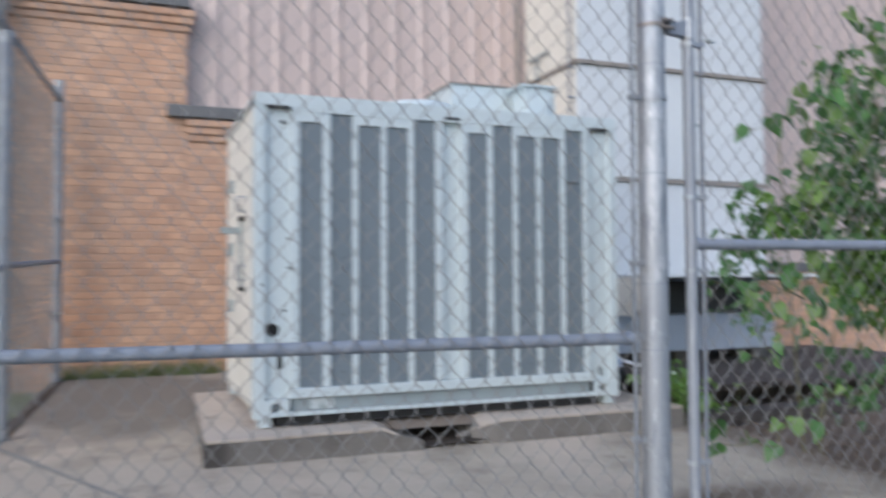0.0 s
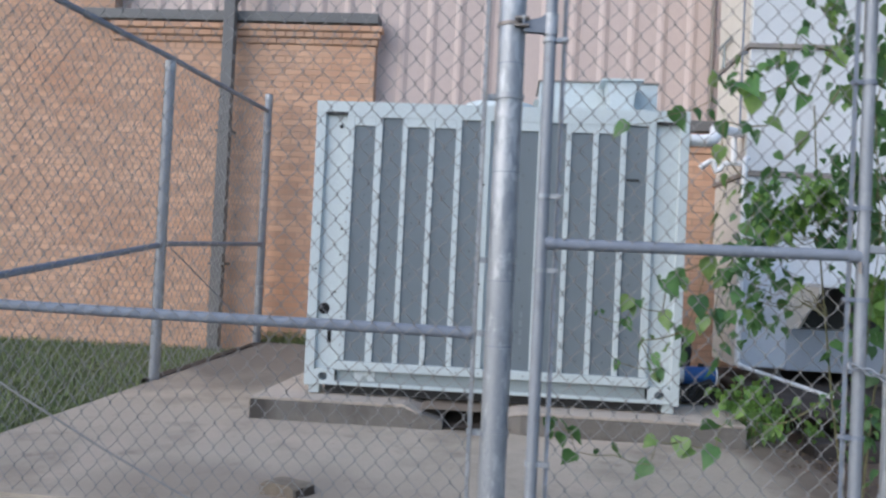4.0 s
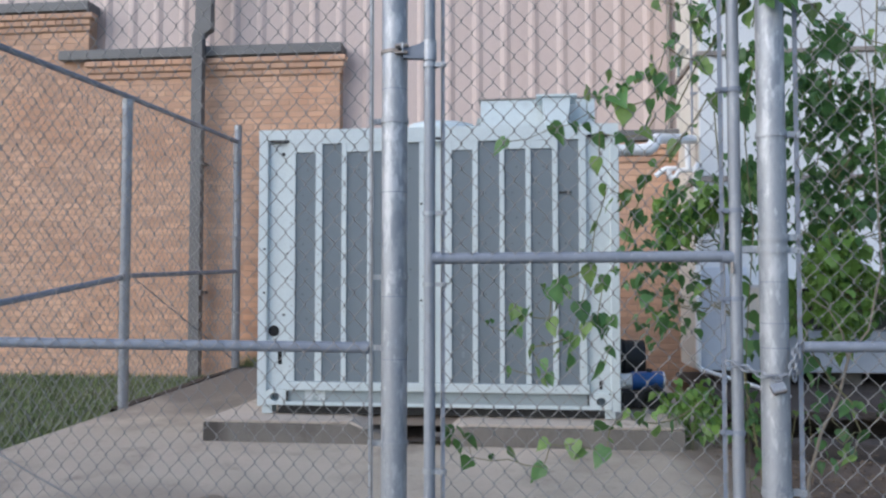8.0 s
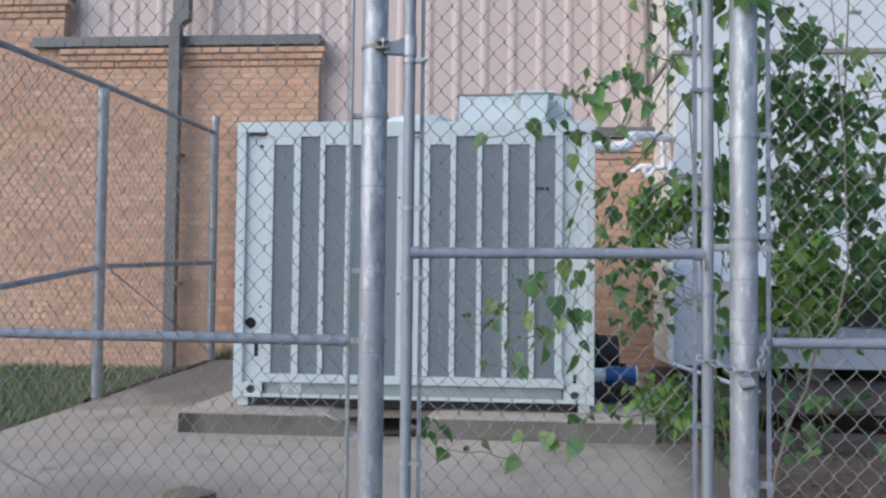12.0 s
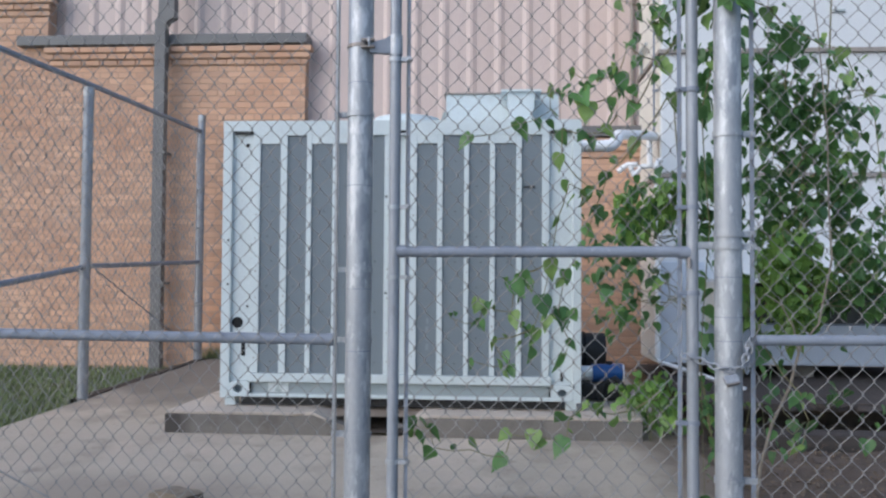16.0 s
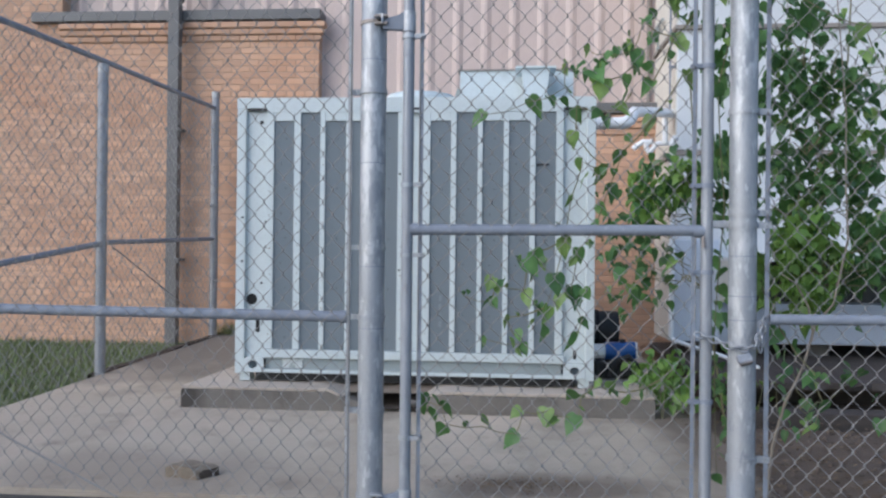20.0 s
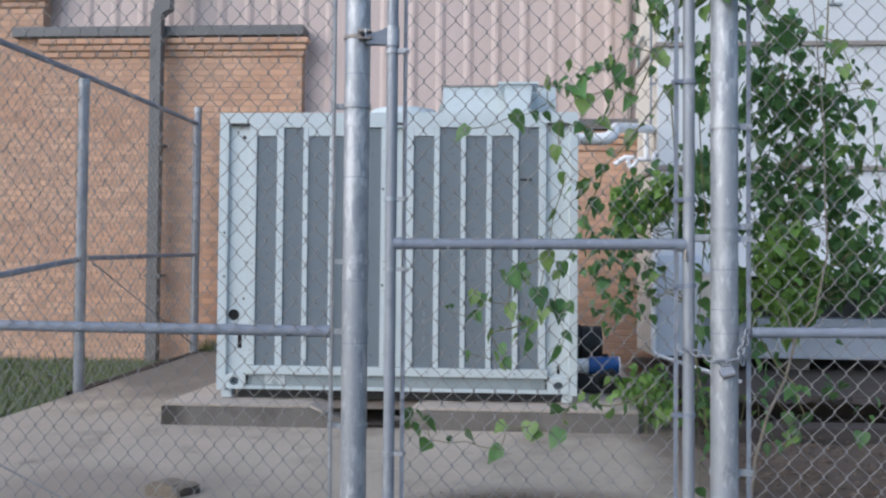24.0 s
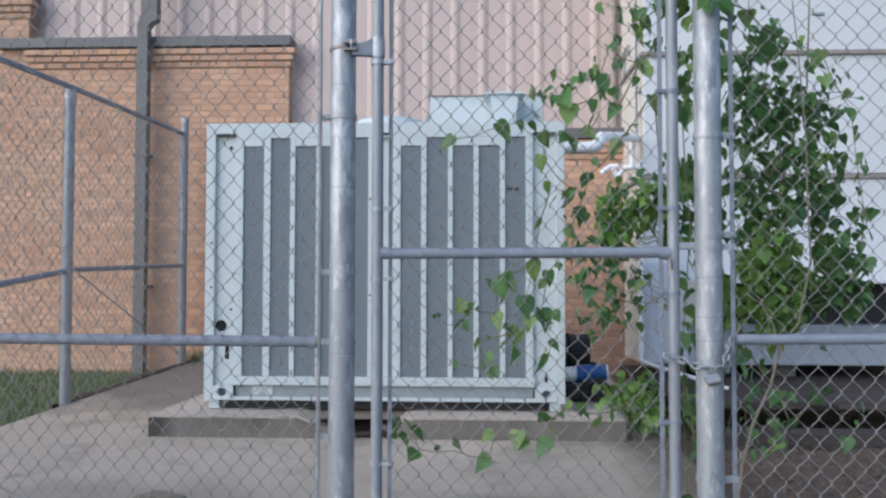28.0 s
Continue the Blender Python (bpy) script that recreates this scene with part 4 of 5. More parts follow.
for x in (3.6, 4.6, 5.6):
    tagged(new("support_block", mesh_of("support_block", bx(x, x + 0.2, AY + 0.1, AY + 0.5, 0.105, 0.25, 0.01), M_PAD_SIDE)), "rough concrete block under the air handler", "block", "support blocks")

# ---- pipes ----
pv = thing("water_pipe", "fat white insulated pipe between the two machines", "pipe")
part("pipe", tb([(2.42, 0.62, 1.992), (2.70, 0.62, 1.992)], 0.043, 16), M_PVC, pv)
part("collar", tb([(2.55, 0.62, 1.992), (2.575, 0.62, 1.992)], 0.048, 16), M_CREAM, pv)
part("elbow", tb([(2.68, 0.62, 1.992), (2.72, 0.625, 1.995), (2.755, 0.65, 2.02), (2.778, 0.70, 2.055), (2.79, 0.76, 2.08)], 0.046, 16), M_PVC, pv)
part("pipe", tb([(2.785, 0.72, 2.065), (2.83, 0.95, 2.13), (2.95, 1.35, 2.20), (3.12, 1.75, 2.27), (3.25, 2.05, 2.32), (3.41, 2.25, 2.34)], 0.043, 16), M_PVC, pv)
fit_ob = thing("pipe_fitting", "small twisted white plastic pipe fitting", "pipe fitting")
part("pipe", tb([(3.02, 2.2, 2.005), (3.06, 2.2, 2.04), (3.11, 2.2, 2.072), (3.21, 2.2, 2.07)], 0.025, 12), M_PVC, fit_ob)
part("pipe", tb([(3.13, 2.2, 2.07), (3.145, 2.2, 2.02), (3.16, 2.2, 1.975), (3.19, 2.2, 1.99), (3.235, 2.2, 2.055), (3.44, 2.2, 2.062)], 0.025, 12), M_PVC, fit_ob)
part("pipe", tb([(3.305, 2.18, 2.30), (3.31, 2.18, 2.06)], 0.026, 12), M_PVC, fit_ob)
part("collar", tb([(3.36, 2.2, 2.064), (3.40, 2.2, 2.063)], 0.034, 12), M_PVC, fit_ob)
dr = thing("drain_pipe", "thin white plastic drain pipe down to the ground", "pipe")
DX, DY = 3.30, 1.80
part("pipe", tb([(DX, DY, 2.03), (DX + 0.004, DY, 1.2), (DX, DY, 0.30)], 0.0235, 12), M_PVC, dr)
part("coupling", tb([(DX, DY, 1.13), (DX, DY, 1.07)], 0.029, 12), M_PVC, dr)
part("elbow", tb([(DX, DY, 1.99), (DX, DY, 2.03), (DX + 0.02, DY + 0.03, 2.055), (DX + 0.05, DY + 0.08, 2.06)], 0.023, 10), M_PVC, dr)
part("elbow", tb([(DX, DY, 0.33), (DX, DY, 0.295), (DX + 0.02, DY - 0.02, 0.275), (DX + 0.04, DY - 0.05, 0.265)], 0.022, 10), M_PVC, dr)
part("pipe", tb([(DX + 0.03, DY - 0.035, 0.272), (3.90, 1.29, 0.115)], 0.0175, 10), M_PVC, dr)
part("bracket", tb([(DX, DY, 0.9), (DX, AY - 0.08, 0.9)], 0.010, 8), M_GALV, dr)
conduit = thing("conduit", "thin grey vertical conduit at the corner of the air handler", "conduit")
part("pipe", tb([(3.345, 2.16, 2.30), (3.345, 2.16, 5.1)], 0.0095, 8), M_GALV_DULL, conduit)
for z in (2.75, 3.05, 3.9):
    part("clip", bx(3.33, 3.41, 2.145, 2.175, z, z + 0.02, 0.003), M_GALV_DULL, conduit)
hook = thing("pipe_bracket", "small grey steel pipe bracket on the air handler", "bracket")
part("upright", tb([(3.36, 2.86, 3.10), (3.36, 2.86, 3.33)], 0.013, 8), M_RAIL, hook)
part("arm", tb([(3.36, 2.62, 3.335), (3.36, 3.06, 3.335)], 0.015, 8), M_RAIL, hook)
part("foot", bx(3.345, 3.405, 2.83, 2.89, 3.095, 3.115, 0.003), M_RAIL, hook)
motor = thing("pump", "dark dirty pump behind the cooling unit", "pump")
bm = bmesh.new()
tube(bm, [(2.46, 1.25, 0.42), (2.50, 1.25, 0.42), (2.70, 1.25, 0.42), (2.76, 1.25, 0.42)], 0.14, 20)
part("casing", bm, M_BLACK, motor)
part("base", bx(2.45, 2.80, 1.10, 1.40, 0.12, 0.30, 0.02), M_BLACK, motor)
part("fin_ring", tb([(2.58, 1.25, 0.42), (2.60, 1.25, 0.42)], 0.15, 20), M_DARK, motor)
bv = thing("blue_drum", "small blue plastic drum with a pale cap beside the unit", "drum")
part("body", tb([(2.575, 0.55, 0.318), (2.585, 0.55, 0.318), (2.78, 0.55, 0.325), (2.79, 0.55, 0.325)], 0.064, 18), M_BLUE, bv)
part("cap", tb([(2.47, 0.55, 0.315), (2.50, 0.55, 0.315), (2.585, 0.55, 0.318)], 0.052, 18), M_PVC, bv, "pale plastic neck")
part("end_ring", tb([(2.788, 0.55, 0.325), (2.802, 0.55, 0.325)], 0.060, 18), M_PVC, bv, "pale end ring")
part("stub", tb([(2.70, 0.55, 0.37), (2.70, 0.55, 0.405)], 0.022, 10), M_BLACK, bv)
part("cradle", bx(2.50, 2.80, 0.48, 0.62, 0.13, 0.25, 0.015), M_BLACK, bv, "black cradle under the drum")
part("hose", tb([(2.60, 0.42, 0.15), (2.64, 0.40, 0.26), (2.72, 0.40, 0.30), (2.80, 0.44, 0.22), (2.83, 0.50, 0.15)], 0.022, 10), M_BLACK, bv)

# ---- broken stone on the slab ----
bm = bx(-0.11, 0.11, -0.055, 0.055, 0.0, 0.062)
bmesh.ops.subdivide_edges(bm, edges=bm.edges[:], cuts=7, use_grid_fill=True)
for v in bm.verts:
    c = v.co.copy()
    v.co.x += 0.018 * noise.noise((c.y * 12, c.z * 14, 3)) + (0.03 * (c.y / 0.055) if c.x > 0.08 else 0.0)
    v.co.y += 0.014 * noise.noise((c.x * 14, c.z * 16, 8))
    v.co.z += (0.012 * noise.noise((c.x * 13, c.y * 13, 1)) - 0.018 * max(0.0, abs(c.x) - 0.07) / 0.04) if c.z > 0.02 else 0.0
# Side faces at the stone's right end take the darker second material.
for f in bm.faces:
    if f.calc_center_median().x > 0.085 and f.normal.z < 0.6:
        f.material_index = 1
stone_mesh = mesh_of("stone", bm, M_STONE)
stone_mesh.materials.append(M_DARK_BROWN)
stone = tagged(new("stone", stone_mesh), "broken tan paving stone lying on the slab", "stone")
stone.location, stone.rotation_euler = (0.335, -1.575, ground_z(-1.575) + 0.001), (0.04, 0.02, -0.18)
stone.scale = (0.88, 0.95, 0.95)

# ---- plants ----
def leaf_template(fold=0.24, curl=0.10, wave=0.0):
    """A broad pointed heart-shaped leaf, folded along its rib and curled down to the tip."""
    half = [(0.0, 0.0), (0.14, 0.075), (0.33, 0.055), (0.48, -0.09), (0.51, -0.30), (0.43, -0.54), (0.29, -0.77), (0.12, -0.99), (0.0, -1.20)]
    rib = [(0.0, -0.20), (0.0, -0.48), (0.0, -0.78)]
    shape = lambda x, y: (x, y, fold * abs(x) - curl * y * y + wave * math.sin(7.0 * y) * abs(x))
    verts = [shape(x, y) for x, y in half] + [shape(-x, y) for x, y in half[1:-1]] + [shape(x, y) for x, y in rib]
    right, left, (a, b, c) = list(range(9)), [0] + list(range(9, 16)) + [8], (16, 17, 18)
    faces = []
    for e, flip in ((right, False), (left, True)):
        for f in ((e[0], e[1], a), (e[1], e[2], a), (e[2], e[3], a), (e[3], e[4], b, a), (e[4], e[5], b), (e[5], e[6], c, b), (e[6], e[7], c), (e[7], e[8], c)):
            faces.append(f[::-1] if flip else f)
    return np.array(verts), faces


LEAF_SHAPES = [leaf_template(0.20, 0.08), leaf_template(0.55, 0.16, 0.10), leaf_template(-0.10, 0.30, 0.15)]
LEAF_F = LEAF_SHAPES[0][1]


def leaf_turn(rng, droop=0.5):
    """A leaf hangs from its stalk, its face turned mostly up and outwards."""
    return Euler((radians(rng.uniform(35, 105)) * droop * 1.4, radians(rng.uniform(-35, 35)), rng.uniform(0, 2 * math.pi))).to_matrix()


def leaves_mesh(name, spots, mat, seed, low, high, facing=None):
    rng = random.Random(seed)
    verts, faces = [], []
    for p in spots:
        m = leaf_turn(rng) if facing is None or rng.random() > facing else Euler((radians(rng.uniform(30, 115)), radians(rng.uniform(-40, 40)), radians(rng.uniform(-70, 70)))).to_matrix()
        s = rng.uniform(low, high)
        base = len(verts)
        v = rng.choice(LEAF_SHAPES)[0] * s
        v[:, 0] *= rng.uniform(0.7, 1.15)
        turned = v @ np.array(m).T + np.array(p)
        verts.extend(turned.tolist())
        faces.extend(tuple(i + base for i in f) for f in LEAF_F)
    me = bpy.data.meshes.new(name)
    me.from_pydata(verts, [], faces)
    me.polygons.foreach_set("use_smooth", [True] * len(me.polygons))
    me.materials.append(mat)
    return me


def leaf_parts(parent, spots, seed, low, high, mats, facing=None, sizes=None):
    """Leaves as objects of their own on a few shared meshes."""
    rng = random.Random(seed)
    shared = []
    for mat, (leaf_v, _) in itertools.product(mats, LEAF_SHAPES):
        me = bpy.data.meshes.new("leaf")
        me.from_pydata(leaf_v.tolist(), [], LEAF_F)
        me.polygons.foreach_set("use_smooth", [True] * len(me.polygons))
        me.materials.append(mat)
        shared.append(me)
    for n, p in enumerate(spots):
        m = leaf_turn(rng) if facing is None or rng.random() > facing else Euler((radians(rng.uniform(30, 115)), radians(rng.uniform(-40, 40)), radians(rng.uniform(-70, 70)))).to_matrix()
        if sizes and sizes[n] > 0.085:
            m = Euler((radians(rng.uniform(55, 95)), radians(rng.uniform(-35, 35)), radians(rng.uniform(-40, 40)))).to_matrix()
        ob = new("leaf", rng.choice(shared))
        s = sizes[n] * rng.uniform(0.85, 1.1) if sizes else rng.uniform(low, high)
        ob.matrix_world = Matrix.LocRotScale(Vector(p), m.to_quaternion(), Vector((s * rng.uniform(0.7, 1.15), s, s)))
        ob.parent = parent


def cloud(rng, centre, radii, count, clump=5.0, gap=0.0):
    """Leaf places inside an ellipsoid, gathered in clumps with gaps between."""
    out = []
    while len(out) < count:
        v = Vector((rng.uniform(-1, 1), rng.uniform(-1, 1), rng.uniform(-1, 1)))
        if v.length > 1:
            continue
        p = Vector([centre[i] + v[i] * radii[i] for i in range(3)])
        if noise.noise(p * clump) > gap + 0.25 * v.length - 0.2:
            out.append(p)
    return out


def twig(points, r0, r1, sides=7):
    return tube(bmesh.new(), points, r0, sides, taper=r1)


def wander(rng, a, b, n, jitter):
    a, b = Vector(a), Vector(b)
    return [a.lerp(b, k / n) + (Vector([rng.uniform(-jitter, jitter) for _ in range(3)]) if 0 < k < n else Vector((0, 0, 0))) for k in range(n + 1)]


rng = random.Random(11)
shrub = thing("shrub", "leafy green sapling growing behind the chain-link fence", "shrub")
trunk = [(3.04, -1.60, -0.08), (3.07, -1.60, 0.16), (3.123, -1.60, 0.355), (3.202, -1.60, 0.521), (3.252, -1.60, 0.71), (3.333, -1.60, 0.81), (3.394, -1.60, 1.104), (3.383, -1.60, 1.332), (3.40, -1.55, 1.7), (3.38, -1.5, 2.2), (3.36, -1.4, 2.8)]
part("trunk", twig(trunk, 0.0085, 0.0022), M_BARK, shrub, "thin pale leaning trunk")
part("fork", twig([(3.243, -1.60, 0.68), (3.221, -1.60, 0.798), (3.167, -1.60, 0.898), (3.094, -1.60, 0.948)], 0.0055, 0.003), M_BARK, shrub)
part("trunk", twig([(3.12, -1.05, -0.06), (3.14, -1.1, 0.5), (3.35, -1.15, 1.2), (3.55, -1.2, 2.0), (3.6, -1.15, 2.7)], 0.006, 0.004), M_STEM, shrub)
part("trunk", twig([(3.05, -1.0, -0.06), (2.95, -1.05, 0.5), (2.85, -1.1, 1.2), (2.8, -1.1, 1.9)], 0.006, 0.004), M_STEM, shrub)
# centre, radii, leaf count, openness of each mass of leaves
clouds = [((3.34, -1.20, 1.70), (0.29, 0.38, 0.34), 340, 0.02), ((3.58, -1.20, 1.58), (0.22, 0.34, 0.34), 85, 0.06), ((3.64, -1.20, 1.34), (0.20, 0.30, 0.20), 75, 0.03),
          ((3.19, -1.35, 2.08), (0.19, 0.30, 0.28), 125, 0.02), ((3.32, -1.15, 1.32), (0.27, 0.35, 0.24), 205, 0.03), ((3.63, -1.15, 0.93), (0.20, 0.30, 0.13), 130, 0.0),
          ((3.60, -1.20, 1.06), (0.24, 0.32, 0.22), 150, 0.02), ((2.68, -1.20, 1.36), (0.21, 0.32, 0.22), 120, 0.02),
          ((2.50, -1.25, 1.20), (0.20, 0.30, 0.17), 36, 0.06), ((2.55, -1.15, 0.92), (0.24, 0.30, 0.27), 80, 0.06),
          ((2.89, -1.35, 1.55), (0.11, 0.30, 0.85), 210, 0.0), ((2.92, -1.40, 0.50), (0.10, 0.25, 0.45), 45, 0.0),
          ((3.42, -1.20, 0.42), (0.40, 0.35, 0.30), 34, 0.06), ((3.58, -1.30, 1.96), (0.25, 0.30, 0.26), 32, 0.06)]
spots = []
for c, r, n, gap in clouds:
    got = cloud(rng, c, r, n, gap=gap)
    spots += got
    for k in range(6 if c[2] > 0.6 else 2):
        start = Vector((3.3, -1.35, c[2] - r[2] * 0.6))
        part("branch", twig(wander(rng, start.lerp(Vector(c), 0.1 if c[0] > 3 else 0.6), rng.choice(got), 5, 0.04), 0.0035, 0.0018, 5), M_STEM, shrub)
rng.shuffle(spots)
near = [p for p in spots if p.y < -1.15][:280]
near_ids = {id(p) for p in near}
rest = [p for p in spots if id(p) not in near_ids]
leaf_parts(shrub, near, 5, 0.03, 0.072, (M_LEAF_ONE, M_LEAF_ONE, M_LEAF_PALE))
# The second mass gets this brighter colour to paint leaves the sun catches.
young = cloud(rng, (3.28, -1.32, 0.99), (0.28, 0.28, 0.30), 390, 5, -0.06) + cloud(rng, (2.62, -1.42, 1.37), (0.20, 0.16, 0.17), 85, 5, 0.0)
ob = new("foliage", leaves_mesh("foliage", young, M_LEAF_YOUNG_LIT, 16, 0.035, 0.07))
ob.parent = shrub
tagged(ob, "bright yellow-green leaves, young ones and ones coloured as sunlit", kind="stuff")
ob = new("foliage", leaves_mesh("foliage", rest, M_LEAF, 6, 0.03, 0.072))
ob.parent = shrub
tagged(ob, "dense mid-green heart-shaped leaves", kind="stuff")

vine = thing("vine", "climbing vine with heart-shaped leaves hanging on the gate", "vine")
# arms of the vine along the wire: x, z and the size of the leaf at each joint
ARM_TOP = [(2.62, 2.01, 0.07), (2.54, 1.91, 0.08), (2.41, 1.97, 0.06), (2.37, 1.85, 0.09), (2.26, 1.83, 0.045), (2.17, 1.86, 0.045)]
ARM_OVER = [(2.54, 1.91, 0.06), (2.45, 1.72, 0.075), (2.37, 1.78, 0.06), (2.25, 1.72, 0.09), (2.21, 1.76, 0.085), (2.09, 1.79, 0.07), (2.09, 1.70, 0.08), (1.94, 1.64, 0.085), (1.75, 1.58, 0.085)]
ARM_CROWN = [(2.68, 2.20, 0.07), (2.56, 2.10, 0.07), (2.51, 2.07, 0.085), (2.53, 2.15, 0.07), (2.38, 2.17, 0.08)]
ARM_FALL = [(2.36, 1.67, 0.08), (2.30, 1.60, 0.08), (2.14, 1.62, 0.065), (2.14, 1.50, 0.075), (2.26, 1.37, 0.085), (2.17, 1.39, 0.06), (2.12, 1.24, 0.05), (2.09, 1.06, 0.08), (2.06, 0.92, 0.085), (2.02, 0.78, 0.08), (2.02, 0.70, 0.06)]
ARM_INNER = [(2.58, 1.76, 0.08), (2.45, 1.57, 0.09), (2.33, 1.43, 0.075), (2.28, 1.29, 0.08), (2.22, 1.12, 0.07), (2.15, 1.02, 0.08), (2.12, 0.85, 0.085), (2.17, 0.73, 0.055), (2.14, 0.67, 0.075)]
ARM_REACH = [(2.09, 1.06, 0.05), (1.96, 1.01, 0.07), (1.94, 0.97, 0.075), (1.93, 0.85, 0.085), (1.81, 0.88, 0.06), (1.79, 0.80, 0.06), (1.68, 0.82, 0.03)]
ARM_TIP = [(2.02, 0.78, 0.05), (1.85, 0.73, 0.06), (1.92, 0.62, 0.06), (1.77, 0.64, 0.05)]
ARM_LOW = [(2.57, 0.55, 0.05), (2.42, 0.45, 0.06), (2.28, 0.44, 0.06), (2.24, 0.48, 0.05), (2.17, 0.41, 0.075), (2.16, 0.32, 0.085), (2.02, 0.34, 0.075), (1.93, 0.34, 0.05), (1.90, 0.25, 0.07), (1.76, 0.28, 0.08), (1.61, 0.28, 0.07), (1.59, 0.36, 0.07), (1.50, 0.39, 0.06)]
ARM_POST = [(2.86, 2.45, 0.08), (2.80, 2.10, 0.07), (2.72, 1.70, 0.07), (2.74, 1.20, 0.06), (2.71, 0.70, 0.06), (2.72, 0.10, 0.05)]
ARM_RIGHT = [(2.86, 2.20, 0.08), (2.99, 2.12, 0.08), (3.10, 2.03, 0.08), (3.30, 1.95, 0.07), (3.42, 1.70, 0.08), (3.46, 1.20, 0.07)]
ARM_FOOT = [(2.89, 0.88, 0.05), (2.965, 0.705, 0.095), (3.10, 0.53, 0.075), (3.13, 0.42, 0.06), (3.10, 0.31, 0.06), (3.02, 0.29, 0.05)]
vine_spots, vine_sizes = [], []
for arm, extra in ((ARM_TOP, 17), (ARM_OVER, 10), (ARM_CROWN, 14), (ARM_FALL, 7), (ARM_INNER, 20), (ARM_REACH, 11), (ARM_TIP, 9), (ARM_LOW, 12), (ARM_POST, 22), (ARM_RIGHT, 16), (ARM_FOOT, 3)):
    line = [Vector((x, -1.985 + 0.025 * math.sin(9 * x + 5 * z), z + 0.02)) for x, z, _ in arm]
    part("stem", twig([q for p0, p1 in zip(line, line[1:]) for q in (p0, p0.lerp(p1, 0.5) + Vector((0, 0.01, -0.012)))] + line[-1:], 0.0036, 0.0016, 5), M_STEM, vine)
    for p, (_, _, size) in zip(line, arm):
        vine_spots.append(p + Vector((rng.uniform(-0.01, 0.01), rng.uniform(-0.02, 0.03), rng.uniform(0.0, 0.02))))
        vine_sizes.append(size)
    for k in range(extra):
        t = rng.random() * (len(line) - 1.001)
        p = line[int(t)].lerp(line[int(t) + 1], t % 1)
        vine_spots.append(p + Vector((rng.uniform(-0.05, 0.05), rng.uniform(-0.03, 0.06), rng.uniform(-0.04, 0.04))))
        vine_sizes.append(rng.uniform(0.02, 0.06))
crown_rng = random.Random(77)
for k in range(64):
    vine_spots.append(Vector((crown_rng.gauss(2.80, 0.06), -2.06 + crown_rng.choice((-0.085, 0.07)) + crown_rng.uniform(-0.03, 0.03), crown_rng.uniform(2.09, 2.45))))
    vine_sizes.append(crown_rng.uniform(0.04, 0.085))
leaf_parts(vine, vine_spots, 8, 0.03, 0.09, (M_LEAF_ONE, M_LEAF_ONE, M_LEAF_PALE), facing=0.62, sizes=vine_sizes)

weeds = thing("weeds", "low bright green weeds beside the concrete pad", "weeds")
wspots = cloud(rng, (2.86, 0.05, 0.22), (0.24, 0.24, 0.22), 150, 5, 0.0) + cloud(rng, (2.80, -0.10, 0.16), (0.25, 0.22, 0.14), 60, 5, 0.0) + cloud(rng, (3.35, 0.3, 0.10), (0.4, 0.4, 0.16), 60, 5, 0.0)
ob = new("foliage", leaves_mesh("foliage", wspots, M_LEAF_YOUNG_LIT, 9, 0.03, 0.065))
ob.parent = weeds
tagged(ob, kind="stuff")
for k in range(26):
    p = rng.choice(wspots)
    part("stem", twig([(p.x + rng.uniform(-0.05, 0.05), p.y, -0.02), (p.x, p.y, p.z)], 0.003, 0.002, 5), M_STEM, weeds)


def blades(name, count, area, low, high, seed, mat):
    """Grass: thin bent blades, three triangles each."""
    r = np.random.default_rng(seed)
    x = r.uniform(area[0], area[1], count)
    y = r.uniform(area[2], area[3], count)
    if area[1] < -1:
        bare = slab_x(y) - np.where(y > 0.75, 0.09, 0.005)
        x = np.where(x > bare, bare - r.uniform(0.0, 0.5, count), x)
    z = lawn_z(y) - 0.005
    h = r.uniform(low, high, count)
    a = r.uniform(0, 2 * np.pi, count)
    lean = r.uniform(0.1, 0.7, count) * h
    w = r.uniform(0.002, 0.0045, count)
    ca, sa = np.cos(a), np.sin(a)
    b = a + r.uniform(-2, 2, count)
    verts = np.empty((count, 5, 3))
    for n, (up, width, bend) in enumerate(((0, 1, 0), (0, -1, 0), (0.6, 0.8, 0.35), (0.6, -0.8, 0.35), (1.0, 0, 1.0))):
        verts[:, n, 0] = x + ca * w * width + np.cos(b) * lean * bend
        verts[:, n, 1] = y + sa * w * width + np.sin(b) * lean * bend
        verts[:, n, 2] = z + h * up
    faces = []
    for k in range(count):
        i = 5 * k
        faces.append((i, i + 1, i + 3, i + 2))
        faces.append((i + 2, i + 3, i + 4))
    me = bpy.data.meshes.new(name)
    me.from_pydata(verts.reshape(-1, 3).tolist(), [], faces)
    me.materials.append(mat)
    return me


tagged(new("grass", blades("grass", 42000, (-4.6, -1.19, -2.6, WALL_Y - 0.05), 0.03, 0.085, 3, M_GRASS)), "short uneven green lawn grass beside the slab", "grass", kind="stuff")
for area, count, seed in (((-9.0, -1.6, -7.5, -2.6), 36000, 13), ((-9.0, -4.6, -2.6, WALL_Y - 0.05), 26000, 14)):
    tagged(new("grass", blades("grass", count, area, 0.03, 0.085, seed, M_GRASS)), "short uneven green lawn grass beside the slab", "grass", kind="stuff")
tagged(new("wall_weeds", blades("wall_weeds", 1500, (-1.22, 0.1, WALL_Y - 0.14, WALL_Y - 0.01), 0.19, 0.32, 4, M_GRASS)), "dark weedy grass tufts along the brick wall", "grass", kind="stuff")
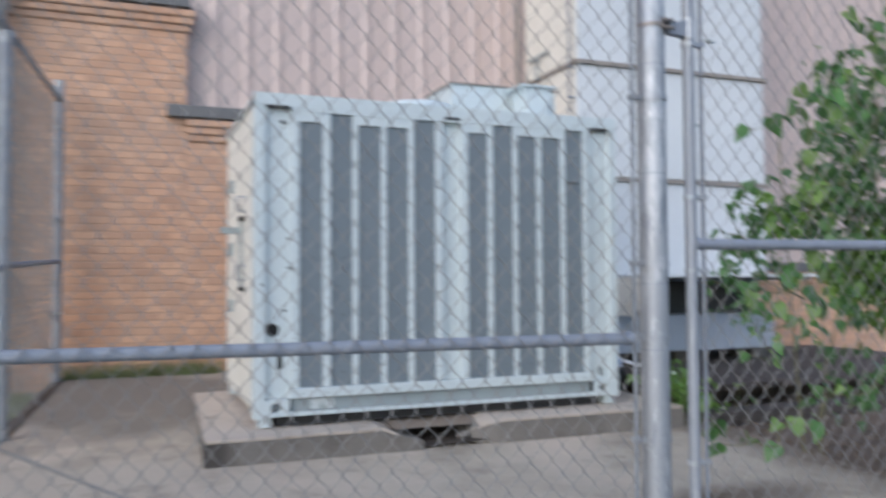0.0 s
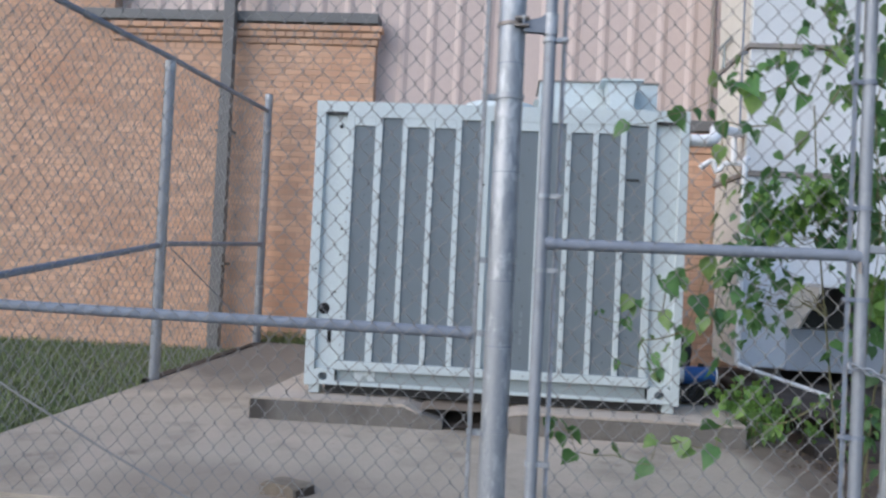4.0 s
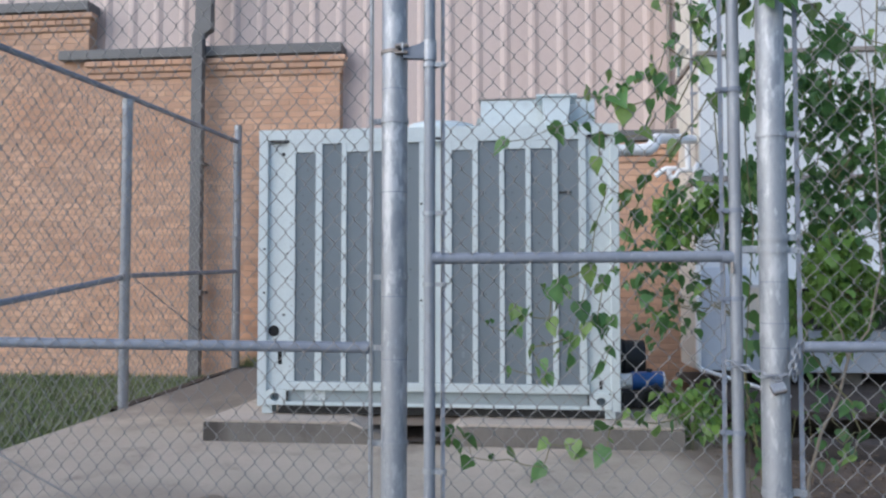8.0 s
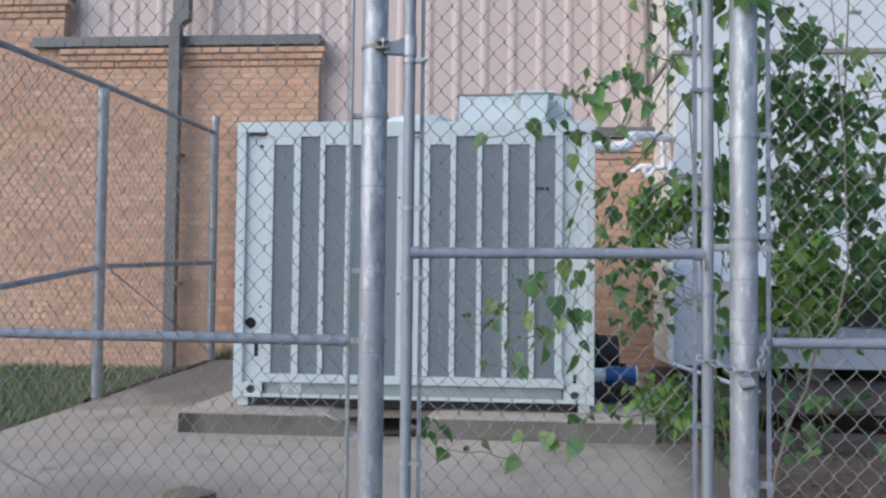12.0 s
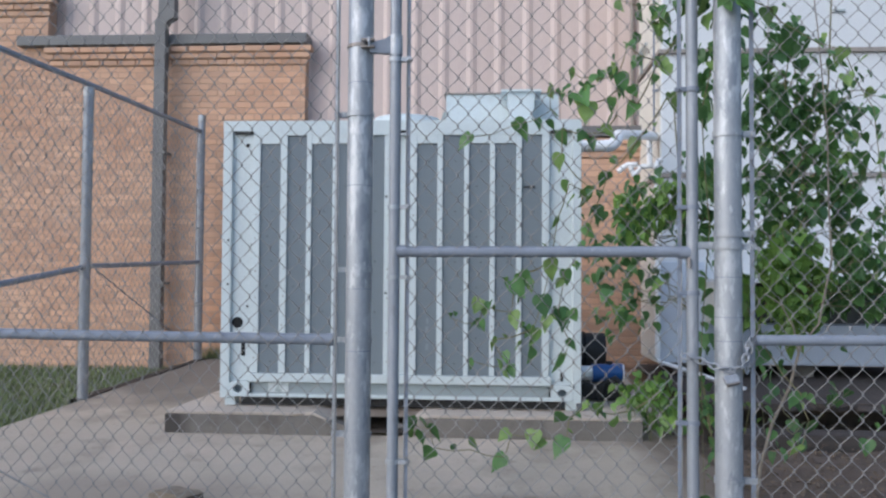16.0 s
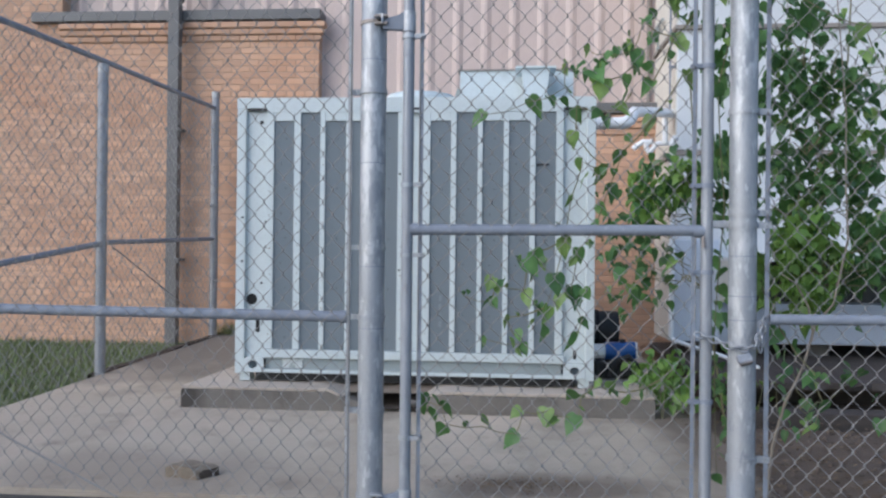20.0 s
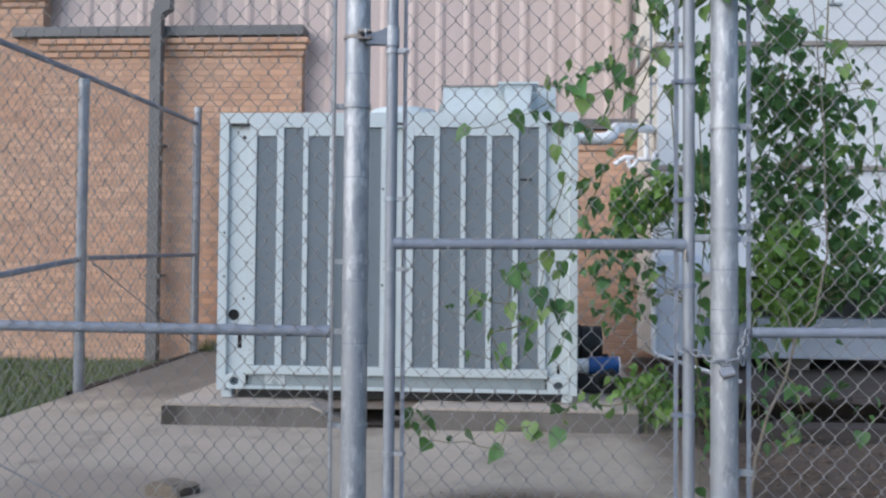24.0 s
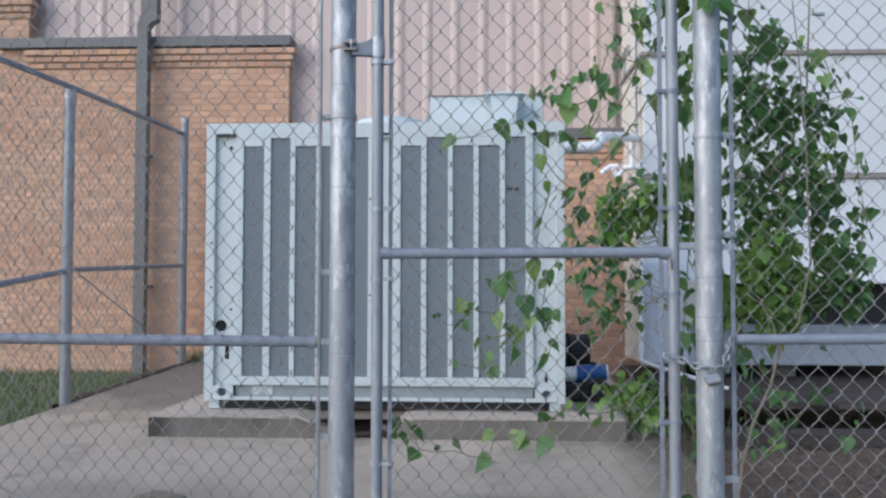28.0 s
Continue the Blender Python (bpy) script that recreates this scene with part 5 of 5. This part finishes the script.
tagged(new("edge_grass", blades("edge_grass", 1900, (-1.56, -1.19, -2.1, 1.4), 0.04, 0.10, 5, M_GRASS)), "thin grass overhanging the slab edge", "grass", kind="stuff")

# dead leaves and grit on the slab by the gate
lr = random.Random(21)
litter = bmesh.new()
for k in range(1000):
    if k < 420:
        x, y = lr.gauss(1.92, 0.18), lr.gauss(-1.56, 0.06)
    else:
        x, y = lr.uniform(3.12, 5.0), lr.uniform(-1.95, 0.6)
    z = ground_z(y) + 0.004 if x < 3.1 else -0.10
    s = lr.uniform(0.003, 0.010) if k < 420 else lr.uniform(0.01, 0.03)
    a = lr.uniform(0, 6.28)
    vs = [litter.verts.new((x + s * math.cos(a + q) * lr.uniform(0.6, 1), y + s * math.sin(a + q) * lr.uniform(0.6, 1), z + lr.uniform(0, 0.008))) for q in (0, 1.6, 3.1, 4.7)]
    litter.faces.new(vs)
for k in range(1500):
    x, y = lr.uniform(2.95, 4.9), lr.uniform(-2.0, 0.7)
    s, a = lr.uniform(0.008, 0.026), lr.uniform(0, 6.28)
    z = (ground_z(y) + 0.004 if x < 3.09 else -0.135 + 0.05 * noise.noise((x * 3 + 5, y * 3, 0.3)) + 0.006)
    vs = [litter.verts.new((x + s * math.cos(a + q) * lr.uniform(0.5, 1), y + s * math.sin(a + q) * lr.uniform(0.5, 1), z + lr.uniform(0, 0.014))) for q in (0, 1.6, 3.1, 4.7)]
    litter.faces.new(vs)
M_LITTER = material("dead_leaves", (0.13, 0.09, 0.056), (0.20, 0.148, 0.10), scale=20, rough=0.9, per_island=0.5)
tagged(new("leaf_litter", mesh_of("leaf_litter", litter, M_LITTER)), "scattered brown dead leaves and grit on the slab", "leaf litter", kind="stuff")

# small stones and clods on the bare soil
clod_v, clod_f = [], []
for k in range(420):
    x, y = lr.uniform(3.12, 4.8), lr.uniform(-2.0, 0.15)
    s = lr.uniform(0.007, 0.024)
    z = -0.135 + 0.05 * noise.noise((x * 3 + 5, y * 3, 0.3)) + s * 0.3
    base = len(clod_v)
    for dx, dy, dz in ((1, 0, 0), (0, 1, 0), (-1, 0, 0), (0, -1, 0), (0, 0, 0.8), (0, 0, -0.8)):
        clod_v.append((x + s * dx * lr.uniform(0.6, 1.2), y + s * dy * lr.uniform(0.6, 1.2), z + s * dz * lr.uniform(0.6, 1.1)))
    for a, b in ((0, 1), (1, 2), (2, 3), (3, 0)):
        clod_f += [(base + a, base + b, base + 4), (base + b, base + a, base + 5)]
clod_mesh = bpy.data.meshes.new("soil_clods")
clod_mesh.from_pydata(clod_v, [], clod_f)
clod_mesh.materials.append(M_SOIL)
tagged(new("soil_clods", clod_mesh), "small tan clods and stones on bare soil", "gravel", kind="stuff")

# ---- bricks: running bond, three stepped-out courses below each coping ----
COURSE, BL, JOINT = 0.0672, 0.204, 0.0095


def brick_data(length, height, depth=0.05, bev=0.004):
    """A brick face with chipped-off edges: 9 faces, open at the back."""
    l, h = length / 2, height / 2
    front = [(-l + bev, 0, -h + bev), (l - bev, 0, -h + bev), (l - bev, 0, h - bev), (-l + bev, 0, h - bev)]
    ring = [(-l, bev, -h), (l, bev, -h), (l, bev, h), (-l, bev, h)]
    back = [(-l, depth, -h), (l, depth, -h), (l, depth, h), (-l, depth, h)]
    faces = [(0, 1, 2, 3)]
    for k in range(4):
        j = (k + 1) % 4
        faces.append((4 + k, 4 + j, j, k))
        faces.append((8 + k, 8 + j, 4 + j, 4 + k))
    return front + ring + back, faces


def brick_mesh(length):
    v, f = brick_data(length, COURSE - JOINT)
    me = bpy.data.meshes.new("brick")
    me.from_pydata(v, [], f)
    me.materials.append(M_BRICK)
    return me


full = brick_mesh(BL - JOINT)
br = random.Random(4)
for n, (x0, x1, top) in enumerate(STEPS):
    x0 = max(x0, -5.6)
    x1 = min(x1, 9.5)
    z_top = top - 0.126
    courses = int((z_top + 0.15) / COURSE)
    singles, rv, rf = 0, [], []
    for c in range(courses):
        zc = z_top - COURSE * (c + 0.5)
        if n == 2 and zc < 0.0:
            continue
        proud = (0.075, 0.05, 0.025)[c] if c < 3 else 0.0
        x = x0 - (BL / 2 if c % 2 else 0)
        end = x1 + proud
        while x < end:
            a, b = max(x, x0), min(x + BL - JOINT, end)
            x += BL
            if b - a < 0.03:
                continue
            if n == 2 and 0.25 < a < 2.1:
                continue
            if n == 2 and 3.7 < a < 5.5:
                continue
            mid = (a + b) / 2
            y = WALL_Y - proud + br.uniform(-0.0015, 0.0015)
            if (-2.6, -2.3, 2.3, 9)[n] < mid + (3.0 if n == 0 else 0) and c > 2 and zc > (1.2, 1.25, 0.3, 0)[n] and singles < 295 and b - a > 0.19:
                ob = new("brick", full)
                ob.location = (mid, y, zc)
                ob.rotation_euler = (br.uniform(-0.006, 0.006), 0, br.uniform(-0.006, 0.006))
                ob.parent = BAYS[n]
                singles += 1
            else:
                v, f = brick_data(b - a, COURSE - (0.013 if proud else JOINT), 0.05 + proud)
                base = len(rv)
                rv.extend((p[0] + mid, p[1] + y, p[2] + zc) for p in v)
                rf.extend(tuple(i + base for i in q) for q in f)
    me = bpy.data.meshes.new("brickwork")
    me.from_pydata(rv, [], rf)
    me.materials.append(M_BRICK_REST)
    ob = new("brickwork", me)
    ob.parent = BAYS[n]
    tagged(ob, "tan and orange running-bond brickwork", kind="stuff")
